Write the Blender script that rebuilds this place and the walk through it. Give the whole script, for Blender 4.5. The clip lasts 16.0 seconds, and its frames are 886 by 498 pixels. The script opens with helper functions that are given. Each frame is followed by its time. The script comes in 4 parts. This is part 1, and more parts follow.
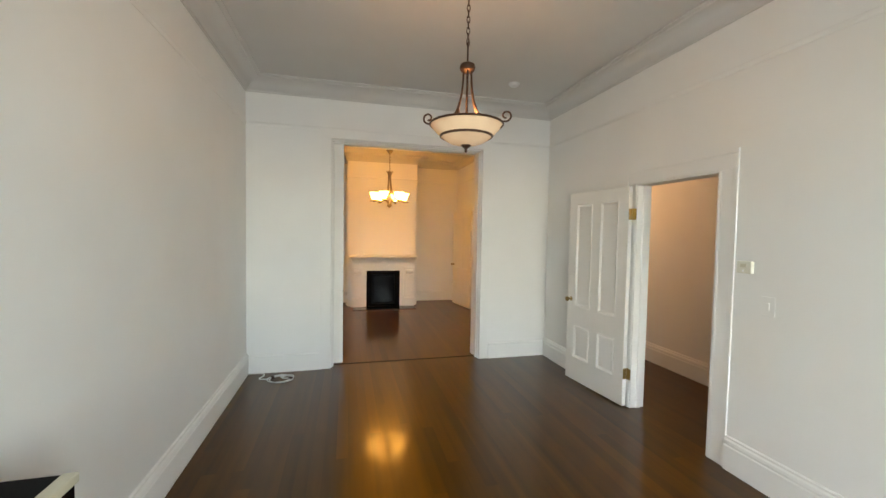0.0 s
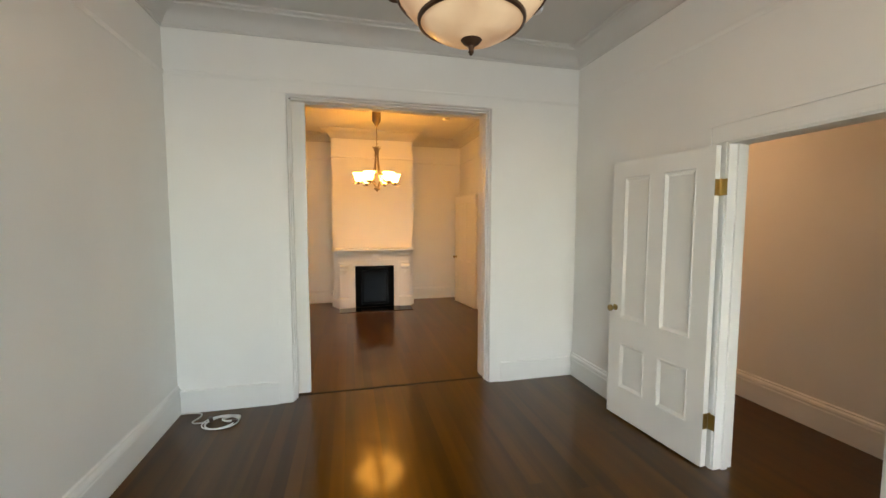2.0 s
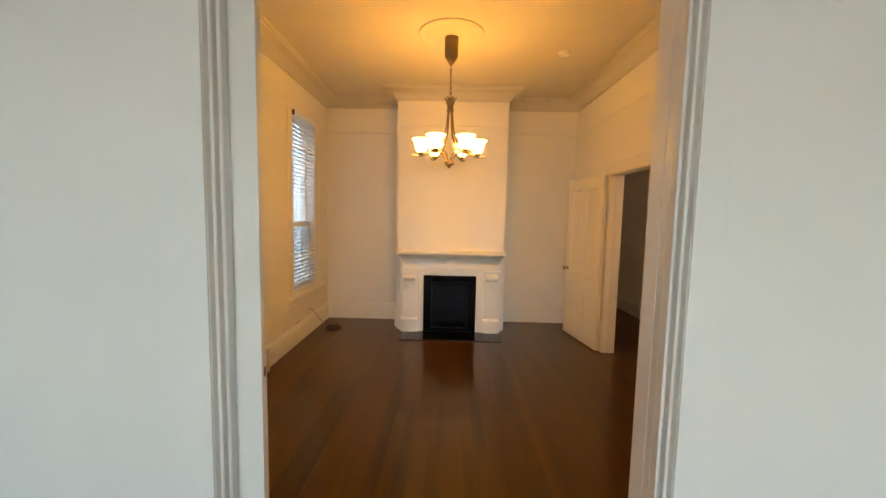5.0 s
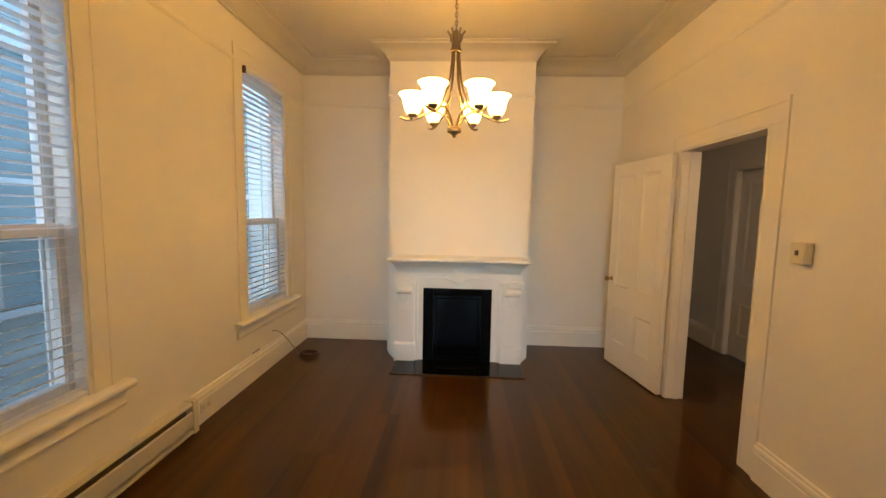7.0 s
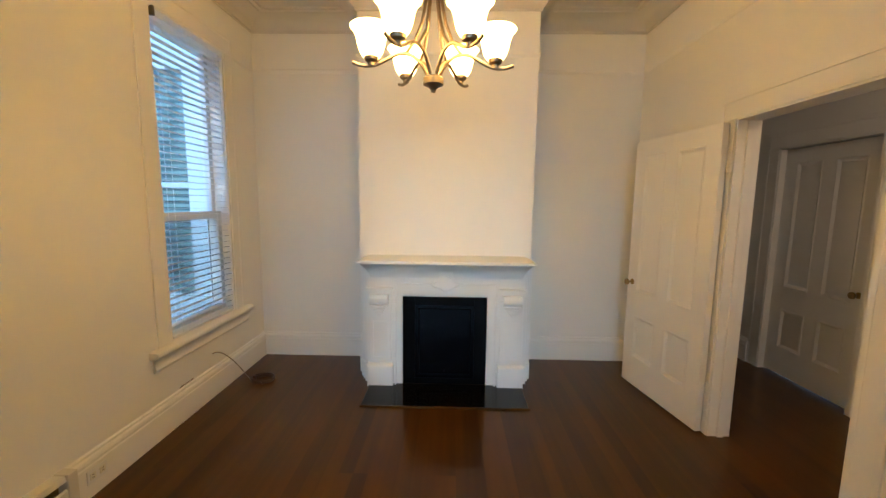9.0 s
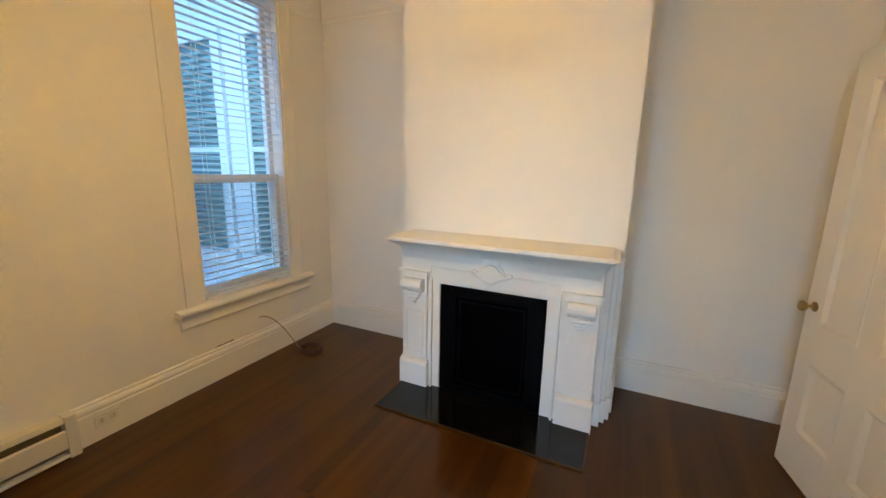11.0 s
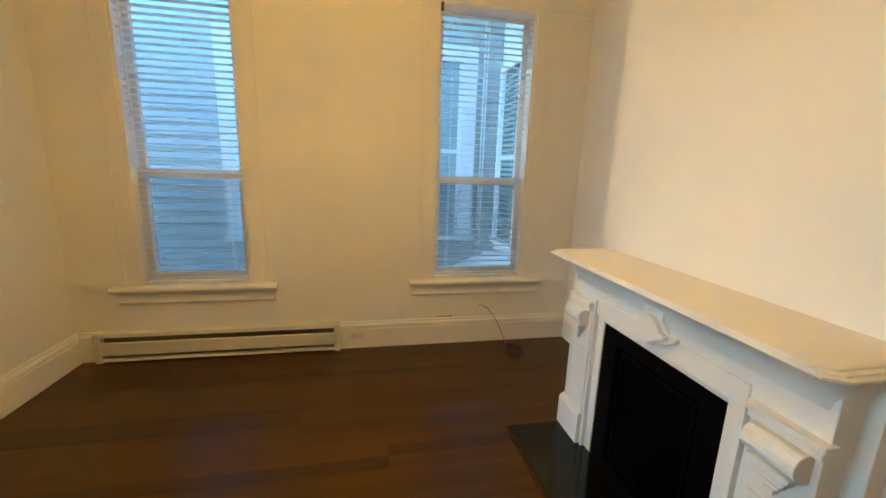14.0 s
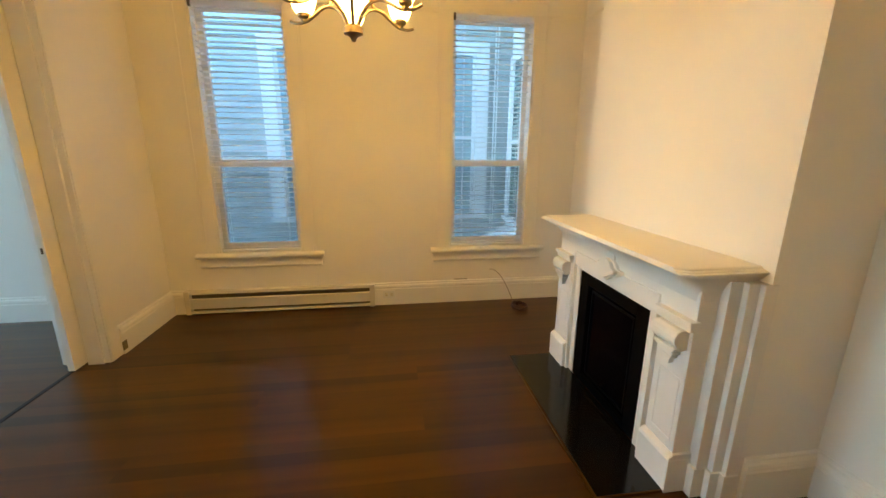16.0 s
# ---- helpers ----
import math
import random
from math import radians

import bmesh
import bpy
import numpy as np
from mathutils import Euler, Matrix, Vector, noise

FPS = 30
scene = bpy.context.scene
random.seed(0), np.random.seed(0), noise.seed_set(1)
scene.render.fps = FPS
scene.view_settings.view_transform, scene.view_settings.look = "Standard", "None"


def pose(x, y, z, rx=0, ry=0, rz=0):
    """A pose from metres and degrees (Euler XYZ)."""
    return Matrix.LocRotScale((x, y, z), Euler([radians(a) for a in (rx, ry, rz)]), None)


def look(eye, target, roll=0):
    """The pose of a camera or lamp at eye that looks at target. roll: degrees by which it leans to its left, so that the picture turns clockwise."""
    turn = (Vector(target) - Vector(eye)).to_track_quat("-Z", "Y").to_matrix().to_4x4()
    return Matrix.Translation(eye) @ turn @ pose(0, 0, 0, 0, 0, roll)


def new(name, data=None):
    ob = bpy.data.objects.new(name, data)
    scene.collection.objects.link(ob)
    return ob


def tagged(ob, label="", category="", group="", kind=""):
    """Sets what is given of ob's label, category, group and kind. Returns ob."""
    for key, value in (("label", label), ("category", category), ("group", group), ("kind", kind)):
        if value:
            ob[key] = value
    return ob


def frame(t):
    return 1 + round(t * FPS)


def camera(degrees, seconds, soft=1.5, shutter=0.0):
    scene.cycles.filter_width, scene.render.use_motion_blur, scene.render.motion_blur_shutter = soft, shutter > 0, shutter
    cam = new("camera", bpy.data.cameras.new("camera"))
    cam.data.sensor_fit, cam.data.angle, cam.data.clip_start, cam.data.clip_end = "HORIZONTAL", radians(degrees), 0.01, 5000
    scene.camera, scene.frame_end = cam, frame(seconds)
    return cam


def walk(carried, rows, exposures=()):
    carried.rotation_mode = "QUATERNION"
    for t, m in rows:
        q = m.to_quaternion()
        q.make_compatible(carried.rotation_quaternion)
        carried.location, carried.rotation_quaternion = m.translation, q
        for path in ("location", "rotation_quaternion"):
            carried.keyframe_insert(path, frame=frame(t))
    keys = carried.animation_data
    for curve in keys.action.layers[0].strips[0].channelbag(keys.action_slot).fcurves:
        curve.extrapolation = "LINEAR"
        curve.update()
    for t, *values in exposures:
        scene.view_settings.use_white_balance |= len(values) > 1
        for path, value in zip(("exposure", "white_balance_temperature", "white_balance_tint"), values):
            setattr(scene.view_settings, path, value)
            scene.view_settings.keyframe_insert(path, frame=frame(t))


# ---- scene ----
cam = camera(97.8, 16.0)
PATH = [
    (0, (-0.121, -0.117, 1.586), (0.366, 1.82, 1.502), 1.0),
    (0.5, (-0.05, 0.073, 1.587), (0.413, 2.018, 1.513), 1.2),
    (1, (0.059, 0.34, 1.58), (0.481, 2.292, 1.477), 1.1),
    (1.5, (0.102, 0.678, 1.601), (0.616, 2.606, 1.467), -0.1),
    (2, (0.209, 0.975, 1.575), (0.679, 2.914, 1.432), 0.1),
    (2.5, (0.333, 1.255, 1.591), (0.662, 3.221, 1.426), 0.8),
    (3, (0.414, 1.61, 1.584), (0.667, 3.586, 1.408), 0.6),
    (3.5, (0.521, 1.948, 1.574), (0.704, 3.931, 1.392), 0.5),
    (4, (0.609, 2.294, 1.586), (0.7, 4.284, 1.408), 1.0),
    (6.5, (0.64, 3.97, 1.517), (0.557, 5.961, 1.344), 0.9),
    (7, (0.661, 4.205, 1.528), (0.575, 6.195, 1.342), 1.1),
    (7.5, (0.638, 4.422, 1.519), (0.609, 6.411, 1.315), 0.8),
    (8, (0.607, 4.582, 1.537), (0.617, 6.573, 1.347), 0.6),
    (10.5, (1.159, 5.637, 1.526), (0.616, 7.522, 1.138), 1.0),
    (11, (1.356, 5.847, 1.504), (0.526, 7.623, 1.103), 1.1),
    (11.5, (1.409, 6.108, 1.521), (0.405, 7.794, 1.138), 0.9),
    (12, (1.484, 6.313, 1.519), (0.283, 7.867, 1.14), 1.3),
    (12.5, (1.654, 6.477, 1.505), (0.283, 7.88, 1.115), 2.0),
    (13, (1.729, 6.706, 1.495), (0.17, 7.893, 1.093), 1.3),
    (13.5, (1.779, 6.833, 1.514), (-0.007, 7.643, 1.12), 1.3),
    (14, (1.958, 6.896, 1.502), (0.037, 7.275, 1.097), 1.8),
    (14.5, (2.125, 6.901, 1.513), (0.176, 6.995, 1.075), 1.5),
    (15, (2.252, 6.866, 1.485), (0.303, 6.858, 1.037), 1.2),
    (15.5, (2.422, 6.839, 1.498), (0.48, 6.889, 1.021), 1.1),
    (16, (2.598, 6.823, 1.504), (0.676, 7.096, 1.025), 0.3),
]
walk(cam, [(t, look(eye, target, roll)) for t, eye, target, roll in PATH],
     [(0.0, 1.97, 7250, 8), (2.5, 1.97, 7350, 8), (4.0, 1.88, 7350, 8), (6.5, 2.0, 5850, 1), (7.5, 1.98, 5550, -3), (8.0, 2.0, 5100, -5), (10.5, 2.1, 4560, -5), (12.0, 2.1, 4560, -6), (14.5, 2.14, 4950, -10), (16.0, 2.27, 5350, -9)])

# ---- light ----
world = bpy.data.worlds.new("overcast_sky")
scene.world = world
world.use_nodes = True
wn = world.node_tree.nodes
sky = wn.new("ShaderNodeTexSky")
sky.sky_type, sky.sun_disc = "NISHITA", False
sky.sun_elevation, sky.sun_rotation = radians(38), radians(200)
wn["Background"].inputs["Strength"].default_value = 0.26
world.node_tree.links.new(sky.outputs["Color"], wn["Background"].inputs["Color"])


def lamp(name, kind, m, watts, colour, **kw):
    data = bpy.data.lights.new(name, kind)
    data.energy, data.color = watts, colour
    ob = new(name, data)
    ob.matrix_world = m
    return data


sun = lamp("sun", "SUN", pose(0, 0, 12, 52, 0, 200), 1.5, (1.0, 0.95, 0.9))
sun.angle = radians(12)
# sky light that comes in at the front windows, behind the walker
for wx, turn in ((-0.35, 0), (1.55, 14)):
    a = lamp("front_window_light", "AREA", pose(wx, -1.985, 1.45, 58, 0, turn), 9.9, (0.75, 0.905, 1.0))
    a.shape, a.size, a.size_y = "RECTANGLE", 1.05, 2.0
# ceiling lamp of the hall, out of sight past the first door
a = lamp("hall_lamp_light", "POINT", pose(3.1, 5.0, 2.75), 9, (1.0, 0.56, 0.29))
a.shadow_soft_size = 0.12
a = lamp("bowl_lamp_light", "POINT", pose(0.567, 2.103, 2.275), 3.2, (1.0, 0.56, 0.25))
a.shadow_soft_size = 0.05

# ---- plan ----
XL, XR, XH, XF = -1.17, 2.43, 2.57, 3.65     # side wall, hall wall (room and hall face), far hall wall
YS, YA, YB, YN = -2.0, 4.46, 4.77, 8.69      # front wall, partition (two faces), fireplace wall
H = 3.20
OX0, OX1, OZ = -0.265, 1.50, 2.605            # wide opening in the partition
D1 = (2.06, 2.87, 2.06)
D2 = (6.56, 7.45, 2.07)
W1, W2 = (5.240, 6.005), (7.42, 8.215)
WZ = (0.585, 2.735)
BX0, BX1, BY = -0.09, 1.385, 8.27            # chimney breast


# ---- materials ----
def nodes_of(name):
    m = bpy.data.materials.new(name)
    m.use_nodes = True
    t = m.node_tree
    return m, t.nodes, t.links, t.nodes["Principled BSDF"]


def painted(name, rgb, rough=0.5, bump=0.06, vary=0.05, scale=60.0, metal=0.0, spec=0.5):
    """Paint, plaster or metal: two scales of variation in colour, roughness and relief."""
    m, n, l, b = nodes_of(name)
    tc = n.new("ShaderNodeTexCoord")
    big, fine = n.new("ShaderNodeTexNoise"), n.new("ShaderNodeTexNoise")
    big.inputs["Scale"].default_value, big.inputs["Detail"].default_value = 1.7, 5
    fine.inputs["Scale"].default_value, fine.inputs["Detail"].default_value = scale, 4
    for x in (big, fine):
        l.new(tc.outputs["Object"], x.inputs["Vector"])
    ramp = n.new("ShaderNodeValToRGB")
    ramp.color_ramp.elements[0].position, ramp.color_ramp.elements[1].position = 0.3, 0.7
    ramp.color_ramp.elements[0].color = (*[c * (1 - vary) for c in rgb], 1)
    ramp.color_ramp.elements[1].color = (*rgb, 1)
    l.new(big.outputs["Fac"], ramp.inputs["Fac"])
    l.new(ramp.outputs["Color"], b.inputs["Base Color"])
    r = n.new("ShaderNodeMapRange")
    r.inputs["To Min"].default_value, r.inputs["To Max"].default_value = max(0.02, rough - 0.035), min(1, rough + 0.035)
    l.new(fine.outputs["Fac"], r.inputs["Value"])
    l.new(r.outputs["Result"], b.inputs["Roughness"])
    bp = n.new("ShaderNodeBump")
    bp.inputs["Strength"].default_value, bp.inputs["Distance"].default_value = bump, 0.0012
    l.new(fine.outputs["Fac"], bp.inputs["Height"])
    l.new(bp.outputs["Normal"], b.inputs["Normal"])
    b.inputs["Metallic"].default_value = metal
    b.inputs["Specular IOR Level"].default_value = spec
    return m


def stained_wood(name, dark, light, rough):
    m, n, l, b = nodes_of(name)
    info = n.new("ShaderNodeObjectInfo")
    add = n.new("ShaderNodeVectorMath")
    mul = n.new("ShaderNodeVectorMath")
    mul.operation = "SCALE"
    mul.inputs[0].default_value = (7.3, 11.9, 5.1)
    l.new(info.outputs["Random"], mul.inputs["Scale"])
    geo = n.new("ShaderNodeNewGeometry")
    l.new(geo.outputs["Position"], add.inputs[0])
    l.new(mul.outputs["Vector"], add.inputs[1])
    mp = n.new("ShaderNodeMapping")
    mp.inputs["Scale"].default_value = (11, 0.5, 6)
    l.new(add.outputs["Vector"], mp.inputs["Vector"])
    grain, wear = n.new("ShaderNodeTexNoise"), n.new("ShaderNodeTexNoise")
    grain.inputs["Scale"].default_value, grain.inputs["Detail"].default_value, grain.inputs["Distortion"].default_value = 1.0, 2.5, 0.15
    l.new(mp.outputs["Vector"], grain.inputs["Vector"])
    wear.inputs["Scale"].default_value, wear.inputs["Detail"].default_value = 1.3, 6
    l.new(geo.outputs["Position"], wear.inputs["Vector"])
    mixv = n.new("ShaderNodeMath")
    mixv.operation = "MULTIPLY_ADD"
    mixv.inputs[1].default_value = 0.24
    l.new(info.outputs["Random"], mixv.inputs[0])
    half = n.new("ShaderNodeMath")
    half.operation = "MULTIPLY"
    half.inputs[1].default_value = 0.66
    l.new(grain.outputs["Fac"], half.inputs[0])
    l.new(half.outputs["Value"], mixv.inputs[2])
    ramp = n.new("ShaderNodeValToRGB")
    ramp.color_ramp.elements[0].position, ramp.color_ramp.elements[1].position = 0.15, 0.75
    ramp.color_ramp.elements[0].color, ramp.color_ramp.elements[1].color = (*dark, 1), (*light, 1)
    l.new(mixv.outputs["Value"], ramp.inputs["Fac"])
    l.new(ramp.outputs["Color"], b.inputs["Base Color"])
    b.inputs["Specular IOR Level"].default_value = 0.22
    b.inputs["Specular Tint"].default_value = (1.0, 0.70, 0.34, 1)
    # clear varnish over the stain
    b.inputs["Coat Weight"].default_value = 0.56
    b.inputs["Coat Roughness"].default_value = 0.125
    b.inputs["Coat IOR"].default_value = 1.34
    r = n.new("ShaderNodeMapRange")
    r.inputs["To Min"].default_value, r.inputs["To Max"].default_value = rough, rough + 0.04
    l.new(wear.outputs["Fac"], r.inputs["Value"])
    l.new(r.outputs["Result"], b.inputs["Roughness"])
    return m


def glowing(name, rgb, strength, hot=(1, 1, 1), scale=5.0):
    """Lit frosted glass: it gives off light, brighter where the bulb is near."""
    m, n, l, b = nodes_of(name)
    tc, no = n.new("ShaderNodeTexCoord"), n.new("ShaderNodeTexNoise")
    no.inputs["Scale"].default_value, no.inputs["Detail"].default_value = scale, 3
    l.new(tc.outputs["Object"], no.inputs["Vector"])
    ramp = n.new("ShaderNodeValToRGB")
    ramp.color_ramp.elements[0].position, ramp.color_ramp.elements[1].position = 0.35, 0.65
    ramp.color_ramp.elements[0].color, ramp.color_ramp.elements[1].color = (*rgb, 1), (*hot, 1)
    l.new(no.outputs["Fac"], ramp.inputs["Fac"])
    l.new(ramp.outputs["Color"], b.inputs["Emission Color"])
    b.inputs["Emission Strength"].default_value = strength
    b.inputs["Base Color"].default_value = (0.62, 0.50, 0.36, 1)
    b.inputs["Roughness"].default_value = 0.25
    return m


def clear_glass(name):
    m, n, l, b = nodes_of(name)
    b.inputs["Base Color"].default_value = (0.93, 0.97, 1.0, 1)
    b.inputs["Roughness"].default_value = 0.01
    b.inputs["Transmission Weight"].default_value = 1.0
    b.inputs["IOR"].default_value = 1.05
    return m


WALL = painted("wall_paint", (0.85, 0.845, 0.82), 0.55, 0.05, 0.04, 140)
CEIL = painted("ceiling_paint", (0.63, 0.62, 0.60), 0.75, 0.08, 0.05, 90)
TRIM = painted("satin_trim_paint", (0.85, 0.845, 0.82), 0.48, 0.02, 0.04, 45, 0.0, 0.22)
DOOR = painted("door_paint", (0.84, 0.83, 0.79), 0.42, 0.03, 0.05, 40, 0.0, 0.35)
MANTEL = painted("mantel_paint", (0.82, 0.82, 0.82), 0.45, 0.03, 0.04, 50, 0.0, 0.35)
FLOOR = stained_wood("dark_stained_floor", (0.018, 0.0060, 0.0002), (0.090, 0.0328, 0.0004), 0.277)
GAP = painted("dark_gap", (0.012, 0.008, 0.006), 0.8, 0.1, 0.2)
BLACK = painted("black_iron", (0.0015, 0.0015, 0.002), 0.45, 0.05, 0.3, 80, 0.0, 0.05)
FIREGLASS = painted("black_fire_panel", (0.001, 0.001, 0.002), 0.18, 0.02, 0.3, 30, 0.0, 0.07)
SLATE = painted("black_hearth_tile", (0.005, 0.005, 0.006), 0.11, 0.02, 0.4, 60, 0.0, 0.4)
BRASS = painted("aged_brass", (0.42, 0.30, 0.12), 0.30, 0.05, 0.25, 90, 1.0)
NICKEL = painted("brushed_nickel", (0.27, 0.22, 0.155), 0.36, 0.05, 0.15, 120, 1.0)
BRONZE = painted("rust_bronze", (0.10, 0.052, 0.032), 0.45, 0.15, 0.35, 70, 0.6)
PLASTIC = painted("ivory_plastic", (0.74, 0.72, 0.62), 0.4, 0.03, 0.04, 60)
WHITE_PL = painted("white_plastic", (0.78, 0.79, 0.80), 0.38, 0.03, 0.03, 60)
SLAT = painted("blind_slat_vinyl", (0.88, 0.89, 0.90), 0.42, 0.03, 0.03, 60)
HEATER = painted("heater_enamel", (0.70, 0.68, 0.60), 0.38, 0.06, 0.10, 40)
CABLE_W = painted("white_cable", (0.70, 0.68, 0.64), 0.5, 0.05, 0.10, 60)
CABLE_B = painted("brown_cable", (0.06, 0.028, 0.018), 0.5, 0.05, 0.3, 60)
CABLE_G = painted("grey_cable", (0.30, 0.26, 0.20), 0.5, 0.05, 0.2, 60)
SIDING = painted("grey_siding_paint", (0.50, 0.55, 0.55), 0.6, 0.15, 0.12, 30)
EXT_WHITE = painted("exterior_white_paint", (0.82, 0.85, 0.85), 0.55, 0.12, 0.08, 30)
EXT_SHADE = painted("drawn_roller_shade", (0.36, 0.45, 0.47), 0.25, 0.04, 0.12, 12)
EXT_DARK = painted("dark_window_pane", (0.17, 0.22, 0.22), 0.08, 0.02, 0.3, 10)
EXT_BLIND = painted("grey_green_louvre", (0.34, 0.43, 0.39), 0.5, 0.05, 0.2, 30)
CONCRETE = painted("lightwell_concrete", (0.30, 0.30, 0.29), 0.85, 0.3, 0.25, 25)
CREAM = painted("cream_edge_paint", (0.62, 0.58, 0.44), 0.4, 0.05, 0.08, 40)
SOCKET = painted("dark_socket", (0.10, 0.08, 0.05), 0.5, 0.05, 0.2)
SCUFF = painted("bare_plaster_scuff", (0.16, 0.11, 0.06), 0.8, 0.4, 0.4, 200)
# olive of the cable plate, also painted as the shade inside the heater
PLATE_AND_SHADE = painted("olive_plate_and_shade", (0.20, 0.16, 0.07), 0.5, 0.05, 0.2)
tn, tl = SLAT.node_tree.nodes, SLAT.node_tree.links
glow_through, both = tn.new("ShaderNodeBsdfTranslucent"), tn.new("ShaderNodeMixShader")
glow_through.inputs["Color"].default_value = (0.95, 0.96, 0.97, 1)
both.inputs["Fac"].default_value = 0.82
tl.new(tn["Principled BSDF"].outputs["BSDF"], both.inputs[1])
tl.new(glow_through.outputs["BSDF"], both.inputs[2])
tl.new(both.outputs["Shader"], tn["Material Output"].inputs["Surface"])
GLASS = clear_glass("window_glass")
SCREEN = painted("insect_screen_mesh", (0.07, 0.07, 0.075), 0.7, 0.1, 0.2, 300)
sn, sl = SCREEN.node_tree.nodes, SCREEN.node_tree.links
weave, holes = sn.new("ShaderNodeMixShader"), sn.new("ShaderNodeBsdfTransparent")
weave.inputs["Fac"].default_value = 0.24
sl.new(holes.outputs["BSDF"], weave.inputs[1])
sl.new(sn["Principled BSDF"].outputs["BSDF"], weave.inputs[2])
sl.new(weave.outputs["Shader"], sn["Material Output"].inputs["Surface"])
SHADE = glowing("lit_frosted_shade", (1.0, 0.425, 0.062), 11.0, (1.0, 0.475, 0.088), 9)
BOWL = glowing("lit_alabaster_bowl", (0.50, 0.18, 0.05), 0.10, (1.0, 0.68, 0.40), 7)


# ---- mesh helpers ----
def part(name, bm, material, parent=None, label=""):
    me = bpy.data.meshes.new(name)
    bmesh.ops.recalc_face_normals(bm, faces=bm.faces)
    bm.to_mesh(me)
    bm.free()
    me.materials.append(material)
    ob = new(name, me)
    if parent is not None:
        ob.parent = parent
    if label:
        ob["label"] = label
    return ob


def smooth(ob, angle=40):
    me = ob.data
    me.polygons.foreach_set("use_smooth", [True] * len(me.polygons))
    me.set_sharp_from_angle(angle=radians(angle))
    return ob


def thing(name, label, category, group="", kind="", at=None):
    e = new(name)
    e.empty_display_size = 0.1
    if at is not None:
        e.matrix_world = at
    return tagged(e, label, category, group, kind)


def box(x0, x1, y0, y1, z0, z1, bevel=0.0, bm=None):
    own = bmesh.new()
    vs = [own.verts.new((x, y, z)) for x in (x0, x1) for y in (y0, y1) for z in (z0, z1)]
    for f in ((0, 1, 3, 2), (4, 6, 7, 5), (0, 4, 5, 1), (2, 3, 7, 6), (0, 2, 6, 4), (1, 5, 7, 3)):
        own.faces.new([vs[i] for i in f])
    if bevel > 0:
        bmesh.ops.bevel(own, geom=own.edges[:], offset=bevel, segments=2, affect="EDGES", profile=0.6)
    return joined(bm, own)


def joined(bm, own):
    if bm is None:
        return own
    me = bpy.data.meshes.new("tmp")
    own.to_mesh(me)
    own.free()
    bm.from_mesh(me)
    bpy.data.meshes.remove(me)
    return bm


def prism(outline, z0, z1, bevel=0.0, axis="z", bm=None):
    """A plan outline raised from z0 to z1; axis y: outline is (x, z) and runs along y; axis x: outline is (y, z)."""
    own = bmesh.new()
    put = {"z": lambda a, b, c: (a, b, c), "y": lambda a, b, c: (a, c, b), "x": lambda a, b, c: (c, a, b)}[axis]
    lo = [own.verts.new(put(a, b, z0)) for a, b in outline]
    hi = [own.verts.new(put(a, b, z1)) for a, b in outline]
    own.faces.new(lo[::-1])
    own.faces.new(hi)
    k = len(outline)
    for i in range(k):
        own.faces.new((lo[i], lo[(i + 1) % k], hi[(i + 1) % k], hi[i]))
    if bevel > 0:
        bmesh.ops.bevel(own, geom=own.edges[:], offset=bevel, segments=2, affect="EDGES", profile=0.6)
    return joined(bm, own)


def sweep(path, profile, side=1.0, closed=False, bm=None):
    """A moulding along a plan polyline: profile points are (out from the wall, height). side 1: out is to the left of the path."""
    own = bmesh.new()
    pts = [Vector((p[0], p[1])) for p in path]
    n = len(pts)
    rings = []
    for i, p in enumerate(pts):
        before = (p - pts[i - 1]).normalized() if (i > 0 or closed) else None
        after = (pts[(i + 1) % n] - p).normalized() if (i < n - 1 or closed) else None
        na = Vector((-before.y, before.x)) if before else None
        nb = Vector((-after.y, after.x)) if after else None
        if na is None:
            d = nb
        elif nb is None:
            d = na
        else:
            d = (na + nb) / max(0.2, 1 + na.dot(nb))
        rings.append([own.verts.new((p.x + d.x * o * side, p.y + d.y * o * side, h)) for o, h in profile])
    k = len(profile)
    for i in range(n if closed else n - 1):
        a, b = rings[i], rings[(i + 1) % n]
        for j in range(k):
            own.faces.new((a[j], a[(j + 1) % k], b[(j + 1) % k], b[j]))
    if not closed:
        own.faces.new(rings[0])
        own.faces.new(rings[-1][::-1])
    return joined(bm, own)


def lathe(profile, segs=28, at=(0, 0, 0), bm=None, cap=False):
    own = bmesh.new()
    rings = []
    for r, z in profile:
        rings.append([own.verts.new((at[0] + max(r, 1e-4) * math.cos(2 * math.pi * i / segs), at[1] + max(r, 1e-4) * math.sin(2 * math.pi * i / segs), at[2] + z)) for i in range(segs)])
    for a, b in zip(rings, rings[1:]):
        for i in range(segs):
            own.faces.new((a[i], a[(i + 1) % segs], b[(i + 1) % segs], b[i]))
    if cap:
        own.faces.new(rings[0][::-1])
        own.faces.new(rings[-1])
    return joined(bm, own)


